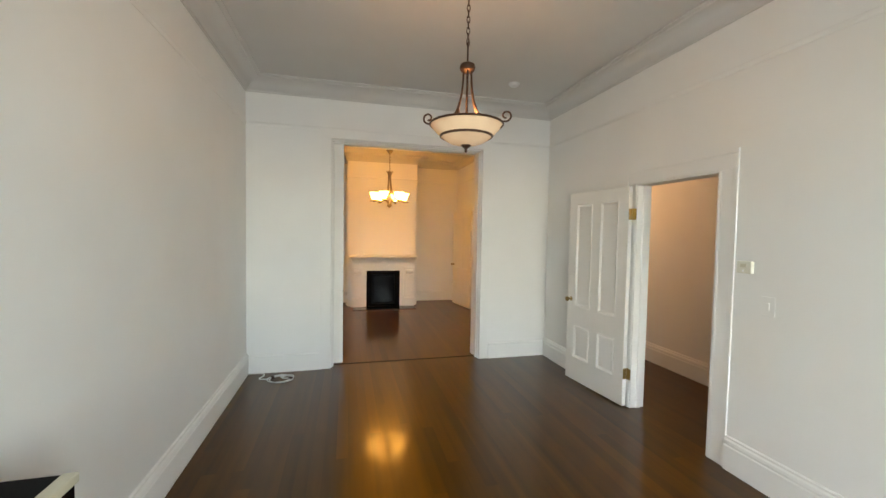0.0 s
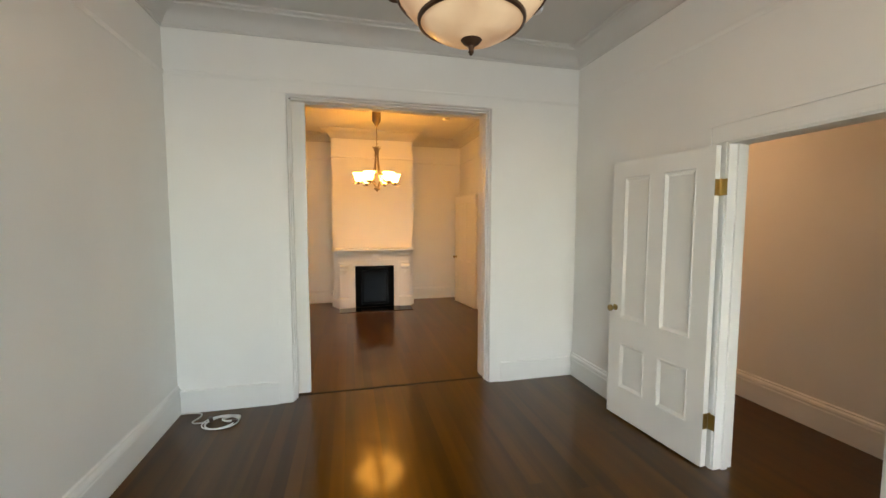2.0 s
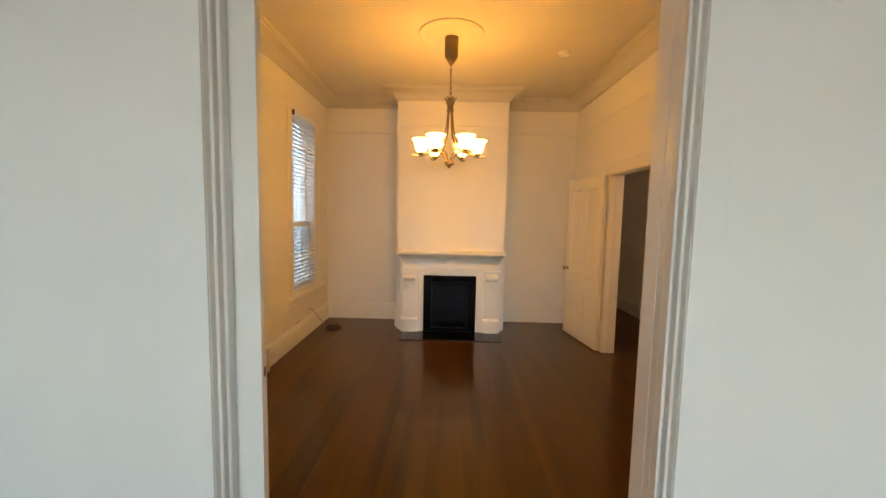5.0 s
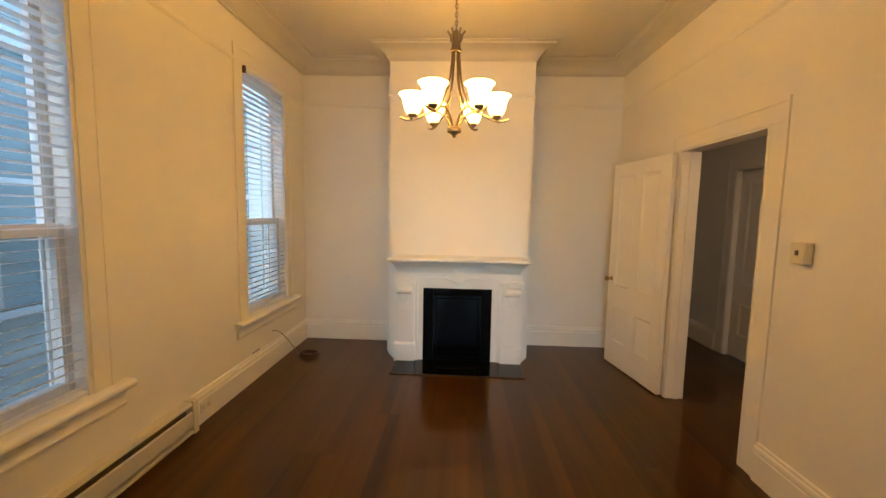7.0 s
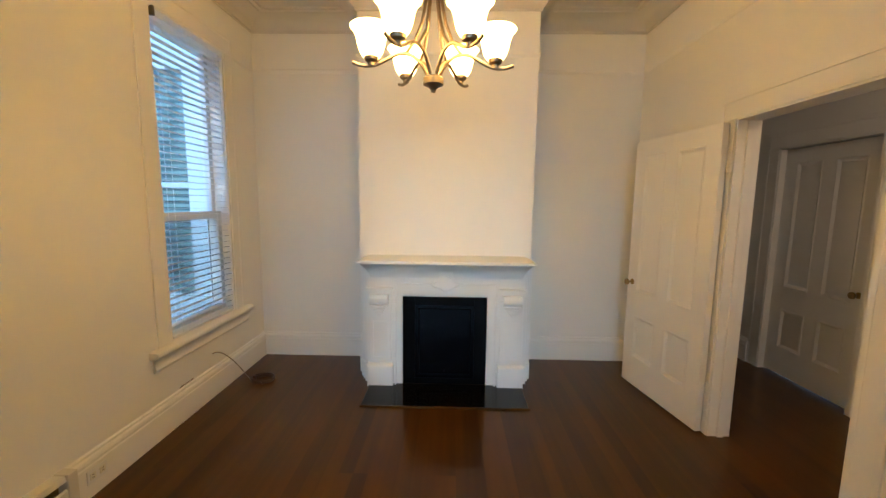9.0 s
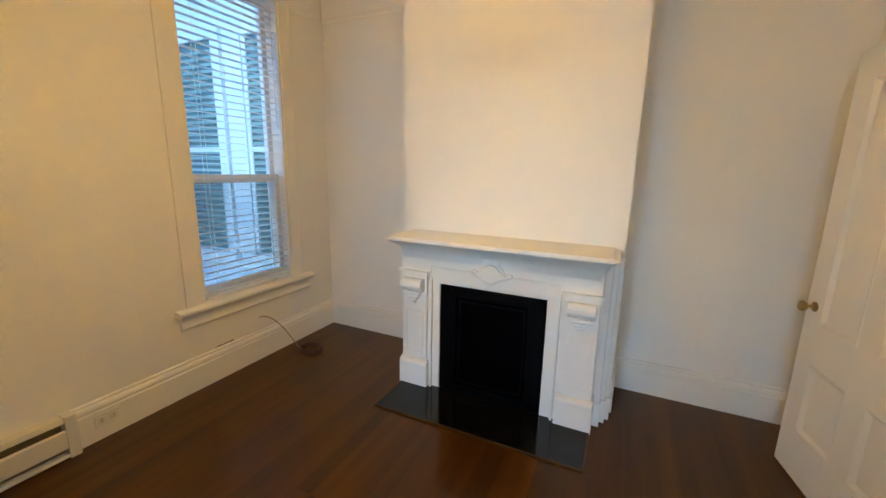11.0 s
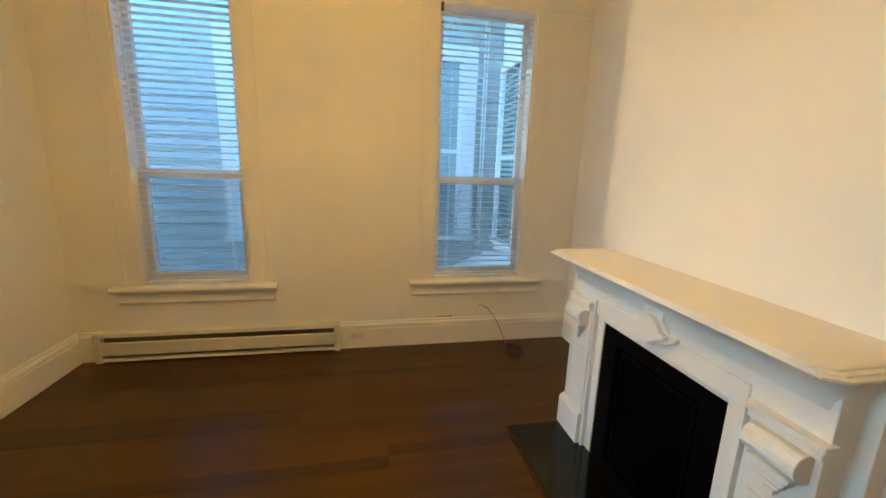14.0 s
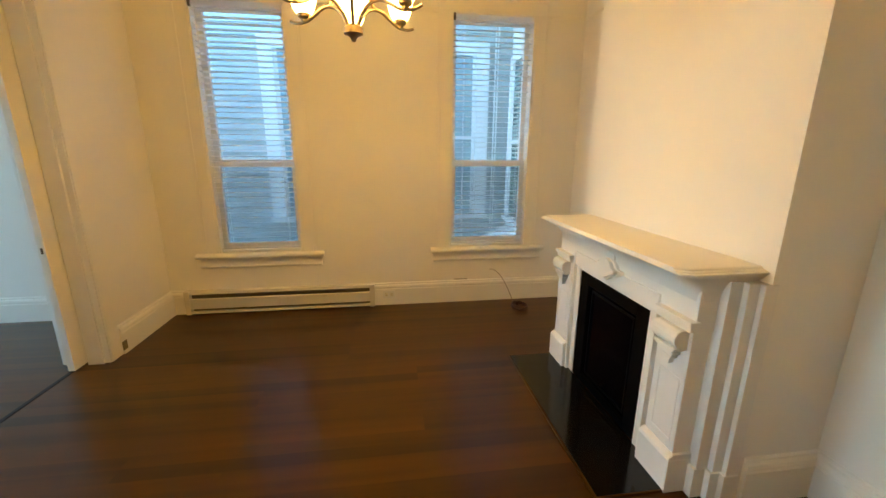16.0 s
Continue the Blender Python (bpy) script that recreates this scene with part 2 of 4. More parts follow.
def tube(points, r, segs=8, bm=None, closed=False, radii=None):
    """A round rod along points."""
    own = bmesh.new()
    pts = [Vector(p) for p in points]
    n = len(pts)
    rings, ref = [], Vector((0.13, 0.27, 0.95)).normalized()
    for i, p in enumerate(pts):
        a = pts[(i - 1) % n] if (closed or i > 0) else p
        b = pts[(i + 1) % n] if (closed or i < n - 1) else p
        d = (b - a).normalized()
        u = d.cross(ref)
        if u.length < 1e-3:
            u = d.cross(Vector((1, 0, 0)))
        u.normalize()
        v = d.cross(u)
        rr = radii[i] if radii else r
        rings.append([own.verts.new(p + u * rr * math.cos(2 * math.pi * k / segs) + v * rr * math.sin(2 * math.pi * k / segs)) for k in range(segs)])
    for i in range(n if closed else n - 1):
        a, b = rings[i], rings[(i + 1) % n]
        for k in range(segs):
            own.faces.new((a[k], a[(k + 1) % segs], b[(k + 1) % segs], b[k]))
    if not closed:
        own.faces.new(rings[0][::-1])
        own.faces.new(rings[-1])
    return joined(bm, own)


def wall_mesh(axis, face0, face1, a0, a1, z1, holes, z0=0.0):
    """A wall of real thickness; holes are (a0, a1, z0, z1) along its length."""
    bm = bmesh.new()
    ca = sorted({a0, a1, *[v for h in holes for v in h[:2]]})
    cz = sorted({z0, z1, *[v for h in holes for v in h[2:]]})
    for i in range(len(ca) - 1):
        run = None
        for j in range(len(cz) - 1):
            mid = ((ca[i] + ca[i + 1]) / 2, (cz[j] + cz[j + 1]) / 2)
            solid = not any(h[0] < mid[0] < h[1] and h[2] < mid[1] < h[3] for h in holes)
            if solid:
                run = (run[0] if run else cz[j], cz[j + 1])
            if run and (not solid or j == len(cz) - 2):
                if axis == "x":
                    box(face0, face1, ca[i], ca[i + 1], run[0], run[1], bm=bm)
                else:
                    box(ca[i], ca[i + 1], face0, face1, run[0], run[1], bm=bm)
                run = None
    return bm


def setting(name, bm, material, label, category):
    return tagged(part(name, bm, material), label, category, kind="structure")


# ---- shell of the rooms ----
side = setting("wall_west", wall_mesh("x", XL - 0.20, XL, YS, YN + 0.2, H, [(*W1, *WZ), (*W2, *WZ)]), WALL, "smooth white plaster side wall with two windows", "wall")
setting("wall_east", wall_mesh("x", XR, XH, YS, YN + 0.2, H, [(D1[0], D1[1], -1, D1[2]), (D2[0], D2[1], -1, D2[2])], -0.0), WALL, "white plaster wall with two door openings to the hall", "wall")
setting("wall_north", wall_mesh("y", YN, YN + 0.2, XL, XR, H, []), WALL, "white plaster wall behind the fireplace", "wall")
setting("wall_south", wall_mesh("y", YS - 0.2, YS, XL - 0.2, XF, H, [(-0.90, 0.20, 0.7, 2.8), (1.0, 2.1, 0.7, 2.8)]), WALL, "white plaster front wall with two tall windows", "wall")
partition = setting("wall_partition", wall_mesh("y", YA, YB, XL, XR, H, [(OX0 - 0.02, OX1 + 0.02, -1, OZ + 0.02)]), WALL, "thick white partition with a wide cased opening between the rooms", "wall")
setting("wall_hall", wall_mesh("x", XF, XF + 0.15, YS, 10.5, H, [(7.74, 8.60, -1, 2.06)]), WALL, "plain hall wall lit by a warm lamp", "wall")
# unseen backing added to stop outside light leaking round the closed hall door
setting("wall_behind_hall_door", wall_mesh("x", XF + 0.15, XF + 0.25, 7.5, 8.85, H, []), WALL, "added unseen backing that stops light leaking round the closed hall door", "wall")
setting("wall_hall_end", wall_mesh("y", 10.3, 10.5, XH, XF, H, []), WALL, "plain wall at the end of the hall", "wall")
setting("wall_hall_side", wall_mesh("x", XH - 0.15, XH, YN + 0.2, 10.5, H, []), WALL, "plain hall wall beyond the fireplace room", "wall")
breast = setting("chimney_breast", box(BX0, BX1, BY, YN, 0, H), WALL, "white plaster chimney breast above the fireplace", "wall")
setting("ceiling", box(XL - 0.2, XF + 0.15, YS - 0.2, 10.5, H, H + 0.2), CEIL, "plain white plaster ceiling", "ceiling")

# mouldings that run round each room
CROWN = [(0, 3.055), (0.012, 3.055), (0.016, 3.075), (0.03, 3.085), (0.05, 3.115), (0.10, 3.155), (0.155, 3.17), (0.16, 3.182), (0.19, 3.186), (0.19, 3.2), (0, 3.2)]
RAIL = [(0, 2.705), (0.004, 2.705), (0.007, 2.715), (0.012, 2.723), (0.012, 2.737), (0.004, 2.742), (0, 2.742)]
ringA = [(XL, YS), (XR, YS), (XR, YA), (XL, YA)]
ringB = [(XL, YB), (XR, YB), (XR, YN), (BX1, YN), (BX1, BY), (BX0, BY), (BX0, YN), (XL, YN)]
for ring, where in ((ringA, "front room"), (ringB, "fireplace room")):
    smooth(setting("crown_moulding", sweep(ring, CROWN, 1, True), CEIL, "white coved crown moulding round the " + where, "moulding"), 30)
smooth(setting("picture_rail", sweep(ringA, RAIL, 1, True), TRIM, "thin white picture rail round the front room", "moulding"), 30)
smooth(setting("picture_rail", sweep(ringB, RAIL, 1, True), TRIM, "thin white picture rail round the fireplace room", "moulding"), 30)

BASE = [(0, 0), (0.024, 0), (0.024, 0.165), (0.019, 0.172), (0.019, 0.182), (0.026, 0.188), (0.022, 0.204), (0.012, 0.214), (0.012, 0.226), (0, 0.232)]
PLAIN = [(0, 0), (0.020, 0), (0.020, 0.185), (0.014, 0.192), (0, 0.192)]
CW = 0.13
for run, prof in (([(XR, YS), (XR, D1[0] - CW)], BASE), ([(XR, D1[1] + CW), (XR, YA)], BASE),
                  ([(XR, YA), (OX1 + CW + 0.0045, YA)], PLAIN), ([(OX0 - CW - 0.0045, YA), (XL, YA)], PLAIN), ([(XL, YA), (XL, YS), (XR, YS)], BASE),
                  ([(XL, 4.90), (XL, YB), (OX0 - CW - 0.0045, YB)], BASE), ([(OX1 + CW + 0.0045, YB), (XR, YB), (XR, D2[0] - CW)], BASE),
                  ([(XR, D2[1] + CW), (XR, YN), (BX1, YN), (BX1, 8.32)], BASE), ([(BX0, 8.32), (BX0, YN), (XL, YN), (XL, 6.66)], BASE),
                  ([(XF, YS), (XF, 7.62)], BASE), ([(XF, 8.72), (XF, 10.3)], BASE), ([(XH, D1[0] - 0.12), (XH, YS)], BASE), ([(XH, D2[0] - 0.12), (XH, D1[1] + 0.12)], BASE)):
    smooth(setting("baseboard", sweep(run, prof), TRIM, "tall white moulded baseboard", "baseboard"), 30)


# ---- wide opening between the rooms ----
opening = thing("wide_opening", "white cased opening with reeded jambs and a pocket door slot", "doorway", kind="structure")
SLOT0, SLOT1 = 4.578, 4.632
STEPS = ((YA - 0.004, YA + 0.030, 0.003), (YA + 0.030, YA + 0.068, 0.014), (YA + 0.068, SLOT0, 0.026), (SLOT1, YB - 0.036, 0.026), (YB - 0.036, YB + 0.004, 0.010))
HX0, HX1, HZ = OX0 - 0.0195, OX1 + 0.0195, OZ + 0.0195
for x, s in ((HX0, 1), (HX1, -1)):
    for y0, y1, d in STEPS:
        part("jamb", box(*sorted((x, x + s * d)), y0, y1, 0, HZ - d, 0.0025), TRIM, opening)
    for y, d in ((YA + 0.030, 0.012), (YA + 0.068, 0.024)):
        smooth(part("reed", tube([(x + s * d, y, 0.001), (x + s * d, y, HZ - d)], 0.007, 10), TRIM, opening))
    # no hollow pocket: a dark strip is painted as the slot's inner shade
    part("slot", box(*sorted((x, x + s * 0.006)), SLOT0, SLOT1, 0, HZ), GAP, opening, "dark strip painted as the shade in the pocket door slot")
    for fy, d in ((YA, -1), (YB, 1)):
        part("casing", box(*sorted((x - s * 0.001, x - s * (CW - 0.0155))), *sorted((fy, fy + d * 0.010)), 0, HZ + 0.001, 0.003), TRIM, opening)
for y0, y1, d in STEPS:
    part("head", box(HX0 + d, HX1 - d, y0, y1, HZ - d, HZ, 0.0025), TRIM, opening)
for y, d in ((YA + 0.030, 0.012), (YA + 0.068, 0.024)):
    smooth(part("reed", tube([(HX0 + d, y, HZ - d), (HX1 - d, y, HZ - d)], 0.007, 10), TRIM, opening))
# likewise a dark strip for the shade up in the track slot
part("head_slot", box(HX0 + 0.006, HX1 - 0.006, SLOT0, SLOT1, HZ - 0.006, HZ), GAP, opening, "dark strip painted as the shade in the pocket door track slot")
for fy, d in ((YA, -1), (YB, 1)):
    part("head_casing", box(HX0 - CW + 0.0155, HX1 + CW - 0.0155, *sorted((fy, fy + d * 0.010)), HZ + 0.0015, HZ + 0.115, 0.003), TRIM, opening)
pocket = thing("pocket_door", "white pocket door slid almost fully into the wall", "door")
part("leaf", box(-0.283, -0.150, 4.583, 4.627, 0.018, OZ - 0.004, 0.003), DOOR, pocket)
part("edge", box(OX1 - 0.004, OX1 + 0.013, 4.583, 4.627, 0.018, OZ - 0.004, 0.002), DOOR, pocket, "edge of the second sliding leaf, flush in its slot")
part("latch", box(-0.152, -0.148, 4.598, 4.612, 0.86, 0.90, 0.001), SOCKET, pocket, "dark metal latch plate")
setting("threshold", box(OX0, OX1, 4.572, 4.600, -0.004, 0.003, 0.001), GAP, "dark joint between the two floors", "threshold")


# ---- doors ----
def panel_door(name, label, width, height, m, hinges=True, hinge_paint=None):
    """A four-panel leaf; its hinge edge at x=0, free edge at x=width, thickness along y from 0 to 0.042."""
    d = thing(name, label, "door", at=m)
    T = 0.042
    st, tops, mid, bot = 0.115, height - 0.12, (0.60, 0.80), 0.24
    c0, c1 = width / 2 - 0.055, width / 2 + 0.055
    xs = ((st, c0), (c1, width - st))
    zs = ((bot, mid[0]), (mid[1], tops))
    bm = bmesh.new()
    box(0, st, 0, T, 0, height, bm=bm)
    box(width - st, width, 0, T, 0, height, bm=bm)
    for z0, z1 in ((0, bot), mid, (tops, height)):
        box(st, width - st, 0, T, z0, z1, bm=bm)
    for z0, z1 in zs:
        box(c0, c1, 0, T, z0, z1, bm=bm)
    part("stiles_and_rails", bm, DOOR, d)
    for x0, x1 in xs:
        for z0, z1 in zs:
            bm = box(x0, x1, 0.010, T - 0.010, z0, z1)
            for y0, y1, s in ((0.0, 0.010, 1), (T, T - 0.010, -1)):
                # sloped moulding round the sunk panel, standing a little proud
                w = 0.030
                o = [(x0, z0), (x1, z0), (x1, z1), (x0, z1)]
                i1 = [(x0 + 0.008, z0 + 0.008), (x1 - 0.008, z0 + 0.008), (x1 - 0.008, z1 - 0.008), (x0 + 0.008, z1 - 0.008)]
                i2 = [(x0 + w, z0 + w), (x1 - w, z0 + w), (x1 - w, z1 - w), (x0 + w, z1 - w)]
                r0 = [bm.verts.new((px, y0 + s * 0.001, pz)) for px, pz in o]
                r1 = [bm.verts.new((px, y0 - s * 0.003, pz)) for px, pz in i1]
                r2 = [bm.verts.new((px, y1 - s * 0.001, pz)) for px, pz in i2]
                for k in range(4):
                    j = (k + 1) % 4
                    bm.faces.new((r0[k], r0[j], r1[j], r1[k]))
                    bm.faces.new((r1[k], r1[j], r2[j], r2[k]))
            part("panel", bm, DOOR, d)
    for y, s in ((0, -1), (T, 1)):
        k = part("knob", lathe([(0.024, 0), (0.024, 0.004), (0.009, 0.008), (0.008, 0.03), (0.018, 0.036), (0.026, 0.048), (0.024, 0.060), (0.012, 0.067), (0, 0.068)], 20), BRASS, d, "round brass knob")
        smooth(k)
        k.matrix_local = pose(width - 0.06, y, 0.875, 90 if s < 0 else -90, 0, 0)
    if hinges:
        for z in (0.30, height - 0.25):
            bm = box(-0.004, 0.0, 0.004, T - 0.002, z - 0.05, z + 0.05)
            tube([(-0.006, -0.006, z - 0.052), (-0.006, -0.006, z + 0.052)], 0.007, 10, bm)
            box(-0.045, -0.006, -0.004, -0.001, z - 0.05, z + 0.05, bm=bm)
            part("hinge", bm, hinge_paint or BRASS, d, "painted-over butt hinge" if hinge_paint else "old brass butt hinge")
    return d


def door_frame(name, fx0, fx1, y0, y1, z1, label, both=True, strike=0):
    f = thing(name, label, "door frame", kind="structure")
    for y, s in ((y0, 1), (y1, -1)):
        part("jamb", box(fx0 - 0.004, fx1 + 0.004, *sorted((y, y + s * 0.018)), 0, z1 - 0.018, 0.003), TRIM, f)
        part("stop", box(fx0 + 0.055, fx0 + 0.095, *sorted((y + s * 0.018, y + s * 0.030)), 0, z1 - 0.018, 0.002), TRIM, f)
    part("head_jamb", box(fx0 - 0.004, fx1 + 0.004, y0, y1, z1 - 0.018, z1, 0.003), TRIM, f)
    # casing with a stepped profile and a raised back band
    for face, d in ((fx0, -1), (fx1, 1)) if both else ((fx0, -1),):
        for o0, o1, t in ((-0.006, CW - 0.03, 0.009), (CW - 0.03, CW, 0.0115), (-0.006, 0.018, 0.0105)):
            for y, s in ((y0, -1), (y1, 1)):
                part("casing", box(*sorted((face, face + d * t)), *sorted((y + s * o0, y + s * o1)), 0, z1 + o0, 0.003), TRIM, f)
            part("head_casing", box(*sorted((face, face + d * t)), y0 - o1, y1 + o1, z1 + o0 + 0.001, z1 + o1, 0.003), TRIM, f)
    if strike:
        for z in (0.87, 1.44)[:strike]:
            part("strike_plate", box(fx1 - 0.024, fx1 + 0.009, y0 + 0.014, y0 + 0.025, z - 0.04, z + 0.04, 0.001), SOCKET, f, "dark metal strike plate")
    return f


door_frame("door_frame_1", XR, XH, *D1, "white moulded casing round the hall door of the front room", strike=1)
door_frame("door_frame_2", XR, XH, *D2, "white moulded casing round the hall door of the fireplace room", strike=2)
ang1 = math.degrees(math.atan2(0.82, -0.085))
panel_door("door_1", "white four-panel door standing wide open with brass hinges", 0.815, 2.02, pose(2.402, 2.885, 0.014, 0, 0, ang1))
ang2 = math.degrees(math.atan2(0.82, -0.135))
panel_door("door_2", "white four-panel door standing wide open beside the fireplace", 0.835, 2.03, pose(2.405, 7.470, 0.014, 0, 0, ang2), hinge_paint=TRIM)
door_frame("door_frame_3", XF, XF + 0.15, 7.74, 8.60, 2.06, "white casing round a closed hall door", both=False)
panel_door("door_3", "white four-panel hall door, closed", 0.82, 2.02, pose(XF + 0.05, 8.580, 0.014, 0, 0, -90), hinges=False)


# ---- side windows of the fireplace room ----
def sash_window(name, y0, y1, label):
    w = thing(name, label, "window", kind="structure")
    z0, z1 = WZ
    xo = XL - 0.20
    for y, s in ((y0, 1), (y1, -1)):
        part("jamb", box(xo - 0.01, XL + 0.002, *sorted((y, y + s * 0.022)), z0, z1, 0.002), TRIM, w)
    part("head_jamb", box(xo - 0.01, XL + 0.002, y0 + 0.022, y1 - 0.022, z1 - 0.022, z1, 0.002), TRIM, w)
    part("outer_sill", box(xo - 0.05, XL - 0.02, y0 + 0.022, y1 - 0.022, z0 - 0.002, z0 + 0.02, 0.003), TRIM, w)
    zm = 1.425
    for nm, x, za, zb in (("lower_sash", XL - 0.115, z0 + 0.02, zm + 0.018), ("upper_sash", XL - 0.160, zm - 0.018, z1 - 0.022)):
        bm = bmesh.new()
        a, b = y0 + 0.022, y1 - 0.022
        box(x, x + 0.04, a, a + 0.045, za, zb, bm=bm)
        box(x, x + 0.04, b - 0.045, b, za, zb, bm=bm)
        box(x, x + 0.04, a + 0.045, b - 0.045, za, za + (0.06 if nm == "lower_sash" else 0.036), bm=bm)
        box(x, x + 0.04, a + 0.045, b - 0.045, zb - (0.058 if nm == "lower_sash" else 0.036), zb, bm=bm)
        s = part(nm, bm, WHITE_PL, w)
        g = part("pane", box(x + 0.018, x + 0.022, a + 0.04, b - 0.04, za + 0.03, zb - 0.03), GLASS, s, "clear window glass")
        g.visible_shadow = False
    for a, b, c, e in ((y0 + 0.024, y0 + 0.040, z0 + 0.022, zm), (y1 - 0.040, y1 - 0.024, z0 + 0.022, zm), (y0 + 0.040, y1 - 0.040, z0 + 0.022, z0 + 0.038), (y0 + 0.040, y1 - 0.040, zm - 0.016, zm)):
        part("screen_frame", box(XL - 0.192, XL - 0.180, a, b, c, e, 0.001), WHITE_PL, w)
    part("insect_screen", box(XL - 0.187, XL - 0.1865, y0 + 0.036, y1 - 0.036, z0 + 0.034, zm - 0.012), SCREEN, w, "fine dark insect screen outside the lower sash").visible_shadow = False
    CWW = 0.115
    for y, s in ((y0, -1), (y1, 1)):
        part("casing", box(XL, XL + 0.009, *sorted((y + s * -0.004, y + s * (CWW - 0.022))), z0, z1 + 0.004, 0.004), TRIM, w)
        part("back_band", box(XL, XL + 0.0115, *sorted((y + s * (CWW - 0.022), y + s * CWW)), z0, z1 + CWW, 0.003), TRIM, w)
    part("head_casing", box(XL, XL + 0.009, y0 - CWW + 0.022, y1 + CWW - 0.022, z1 + 0.0045, z1 + CWW - 0.022, 0.004), TRIM, w)
    part("back_band", box(XL, XL + 0.0115, y0 - CWW + 0.022, y1 + CWW - 0.022, z1 + CWW - 0.022, z1 + CWW, 0.005), TRIM, w)
    nose = [(XL - 0.06, z0 - 0.045), (XL + 0.050, z0 - 0.045), (XL + 0.062, z0 - 0.035), (XL + 0.064, z0 - 0.018), (XL + 0.054, z0 - 0.006), (XL + 0.03, z0 - 0.001), (XL - 0.06, z0 - 0.001)]
    smooth(part("stool", prism(nose, y0 - 0.19, y1 + 0.19, axis="y"), TRIM, w), 50)
    ap = [(XL, z0 - 0.145), (XL + 0.012, z0 - 0.145), (XL + 0.022, z0 - 0.125), (XL + 0.016, z0 - 0.115), (XL + 0.016, z0 - 0.070), (XL + 0.030, z0 - 0.055), (XL + 0.034, z0 - 0.0455), (XL, z0 - 0.0455)]
    smooth(part("apron", prism(ap, y0 - 0.165, y1 + 0.165, axis="y"), TRIM, w), 50)
    return w


def venetian_blind(y0, y1, tilt, label, wand_y):
    b = thing("venetian_blind", label, "blind", "venetian blinds of the fireplace room")
    x, top, low = XL - 0.022, WZ[1] - 0.026, WZ[0] + 0.012
    part("headrail", box(x - 0.028, x + 0.030, y0 + 0.026, y1 - 0.026, top - 0.045, top, 0.004), SLAT, b)
    part("bracket", box(x + 0.02, x + 0.048, y0 + 0.023, y0 + 0.040, top - 0.055, top + 0.002, 0.002), SOCKET, b, "dark metal headrail bracket")
    part("bottom_rail", box(x - 0.024, x + 0.024, y0 + 0.030, y1 - 0.030, low, low + 0.016, 0.004), SLAT, b)
    me = None
    z = top - 0.075
    pitch = 0.0465
    while z > low + 0.03:
        if me is None:
            # a shallow curved slat
            own = bmesh.new()
            w, n = 0.0210, 4
            rows = []
            for i in range(n + 1):
                u = -w + 2 * w * i / n
                c = 0.0012 * (1 - (u / w) ** 2)
                rows.append([own.verts.new((u, yy, c + dz)) for yy in (y0 + 0.030, y1 - 0.030) for dz in (0.0, 0.0013)])
            for p, q in zip(rows, rows[1:]):
                for k0, k1 in ((0, 2), (2, 3), (3, 1), (1, 0)):
                    own.faces.new((p[k0], p[k1], q[k1], q[k0]))
            for r in (rows[0], rows[-1]):
                own.faces.new((r[0], r[2], r[3], r[1]))
            ob = part("slat", own, SLAT, b)
            me = ob.data
        else:
            ob = new("slat", me)
            ob.parent = b
        ob.matrix_local = pose(x, 0, z, 0, -tilt + random.uniform(-1.2, 1.2), 0)
        z -= pitch
    for f in (0.16, 0.84):
        y = y0 + (y1 - y0) * f
        for dx in (-0.0225, 0.0225):
            part("ladder_cord", tube([(x + dx, y, top - 0.04), (x + dx, y, low + 0.01)], 0.0011, 6), SLAT, b)
    part("wand", tube([(x + 0.034, wand_y, top - 0.05), (x + 0.036, wand_y + 0.004, top - 0.9)], 0.004, 8), WHITE_PL, b, "clear plastic tilt wand")
    return b


sash_window("window_1", *W1, "white double-hung window with moulded casing and deep stool")
sash_window("window_2", *W2, "white double-hung window beside the chimney breast")
venetian_blind(*W1, 11, "white venetian blind with open slats tipped outward", W1[0] + 0.07)
venetian_blind(*W2, 1.5, "white venetian blind with level open slats", W2[1] - 0.09)

for wx in (-0.35, 1.55):
    fw = thing("window_3", "tall white front window", "window", kind="structure")
    bm = bmesh.new()
    for x0, x1, z0, z1 in ((wx - 0.55, wx - 0.50, 0.7, 2.8), (wx + 0.50, wx + 0.55, 0.7, 2.8), (wx - 0.5, wx + 0.5, 0.7, 0.76), (wx - 0.5, wx + 0.5, 2.74, 2.8), (wx - 0.5, wx + 0.5, 1.73, 1.77)):
        box(x0, x1, YS - 0.15, YS - 0.10, z0, z1, bm=bm)
    part("window_frame", bm, TRIM, fw)
    g = part("pane", box(wx - 0.5, wx + 0.5, YS - 0.128, YS - 0.122, 0.76, 2.74), GLASS, fw, "clear window glass")
    g.visible_shadow = False


# ---- fireplace ----
mantel = thing("fireplace_mantel", "white painted wooden mantelpiece with carved corbels and a deep shelf", "fireplace")
MC = 0.6575
SH = [(-0.022, 7.905), (1.337, 7.905), (1.366, 7.950), (1.366, BY), (-0.051, BY), (-0.051, 7.950)]


def ends_in(poly, d):
    """The shelf's outline with its two ends drawn in, the front edge hardly at all."""
    return [(x - math.copysign(d * 1.15, x - MC), y + d * 0.10) if y < BY else (x - math.copysign(d * 1.15, x - MC), y) for x, y in poly]


def layered(levels):
    """A slab whose plan outline changes from level to level: (outline, height)."""
    own = bmesh.new()
    rings = [[own.verts.new((x, y, z)) for x, y in poly] for poly, z in levels]
    own.faces.new(rings[0][::-1])
    own.faces.new(rings[-1])
    for p, q in zip(rings, rings[1:]):
        for i in range(len(p)):
            j = (i + 1) % len(p)
            own.faces.new((p[i], p[j], q[j], q[i]))
    return own


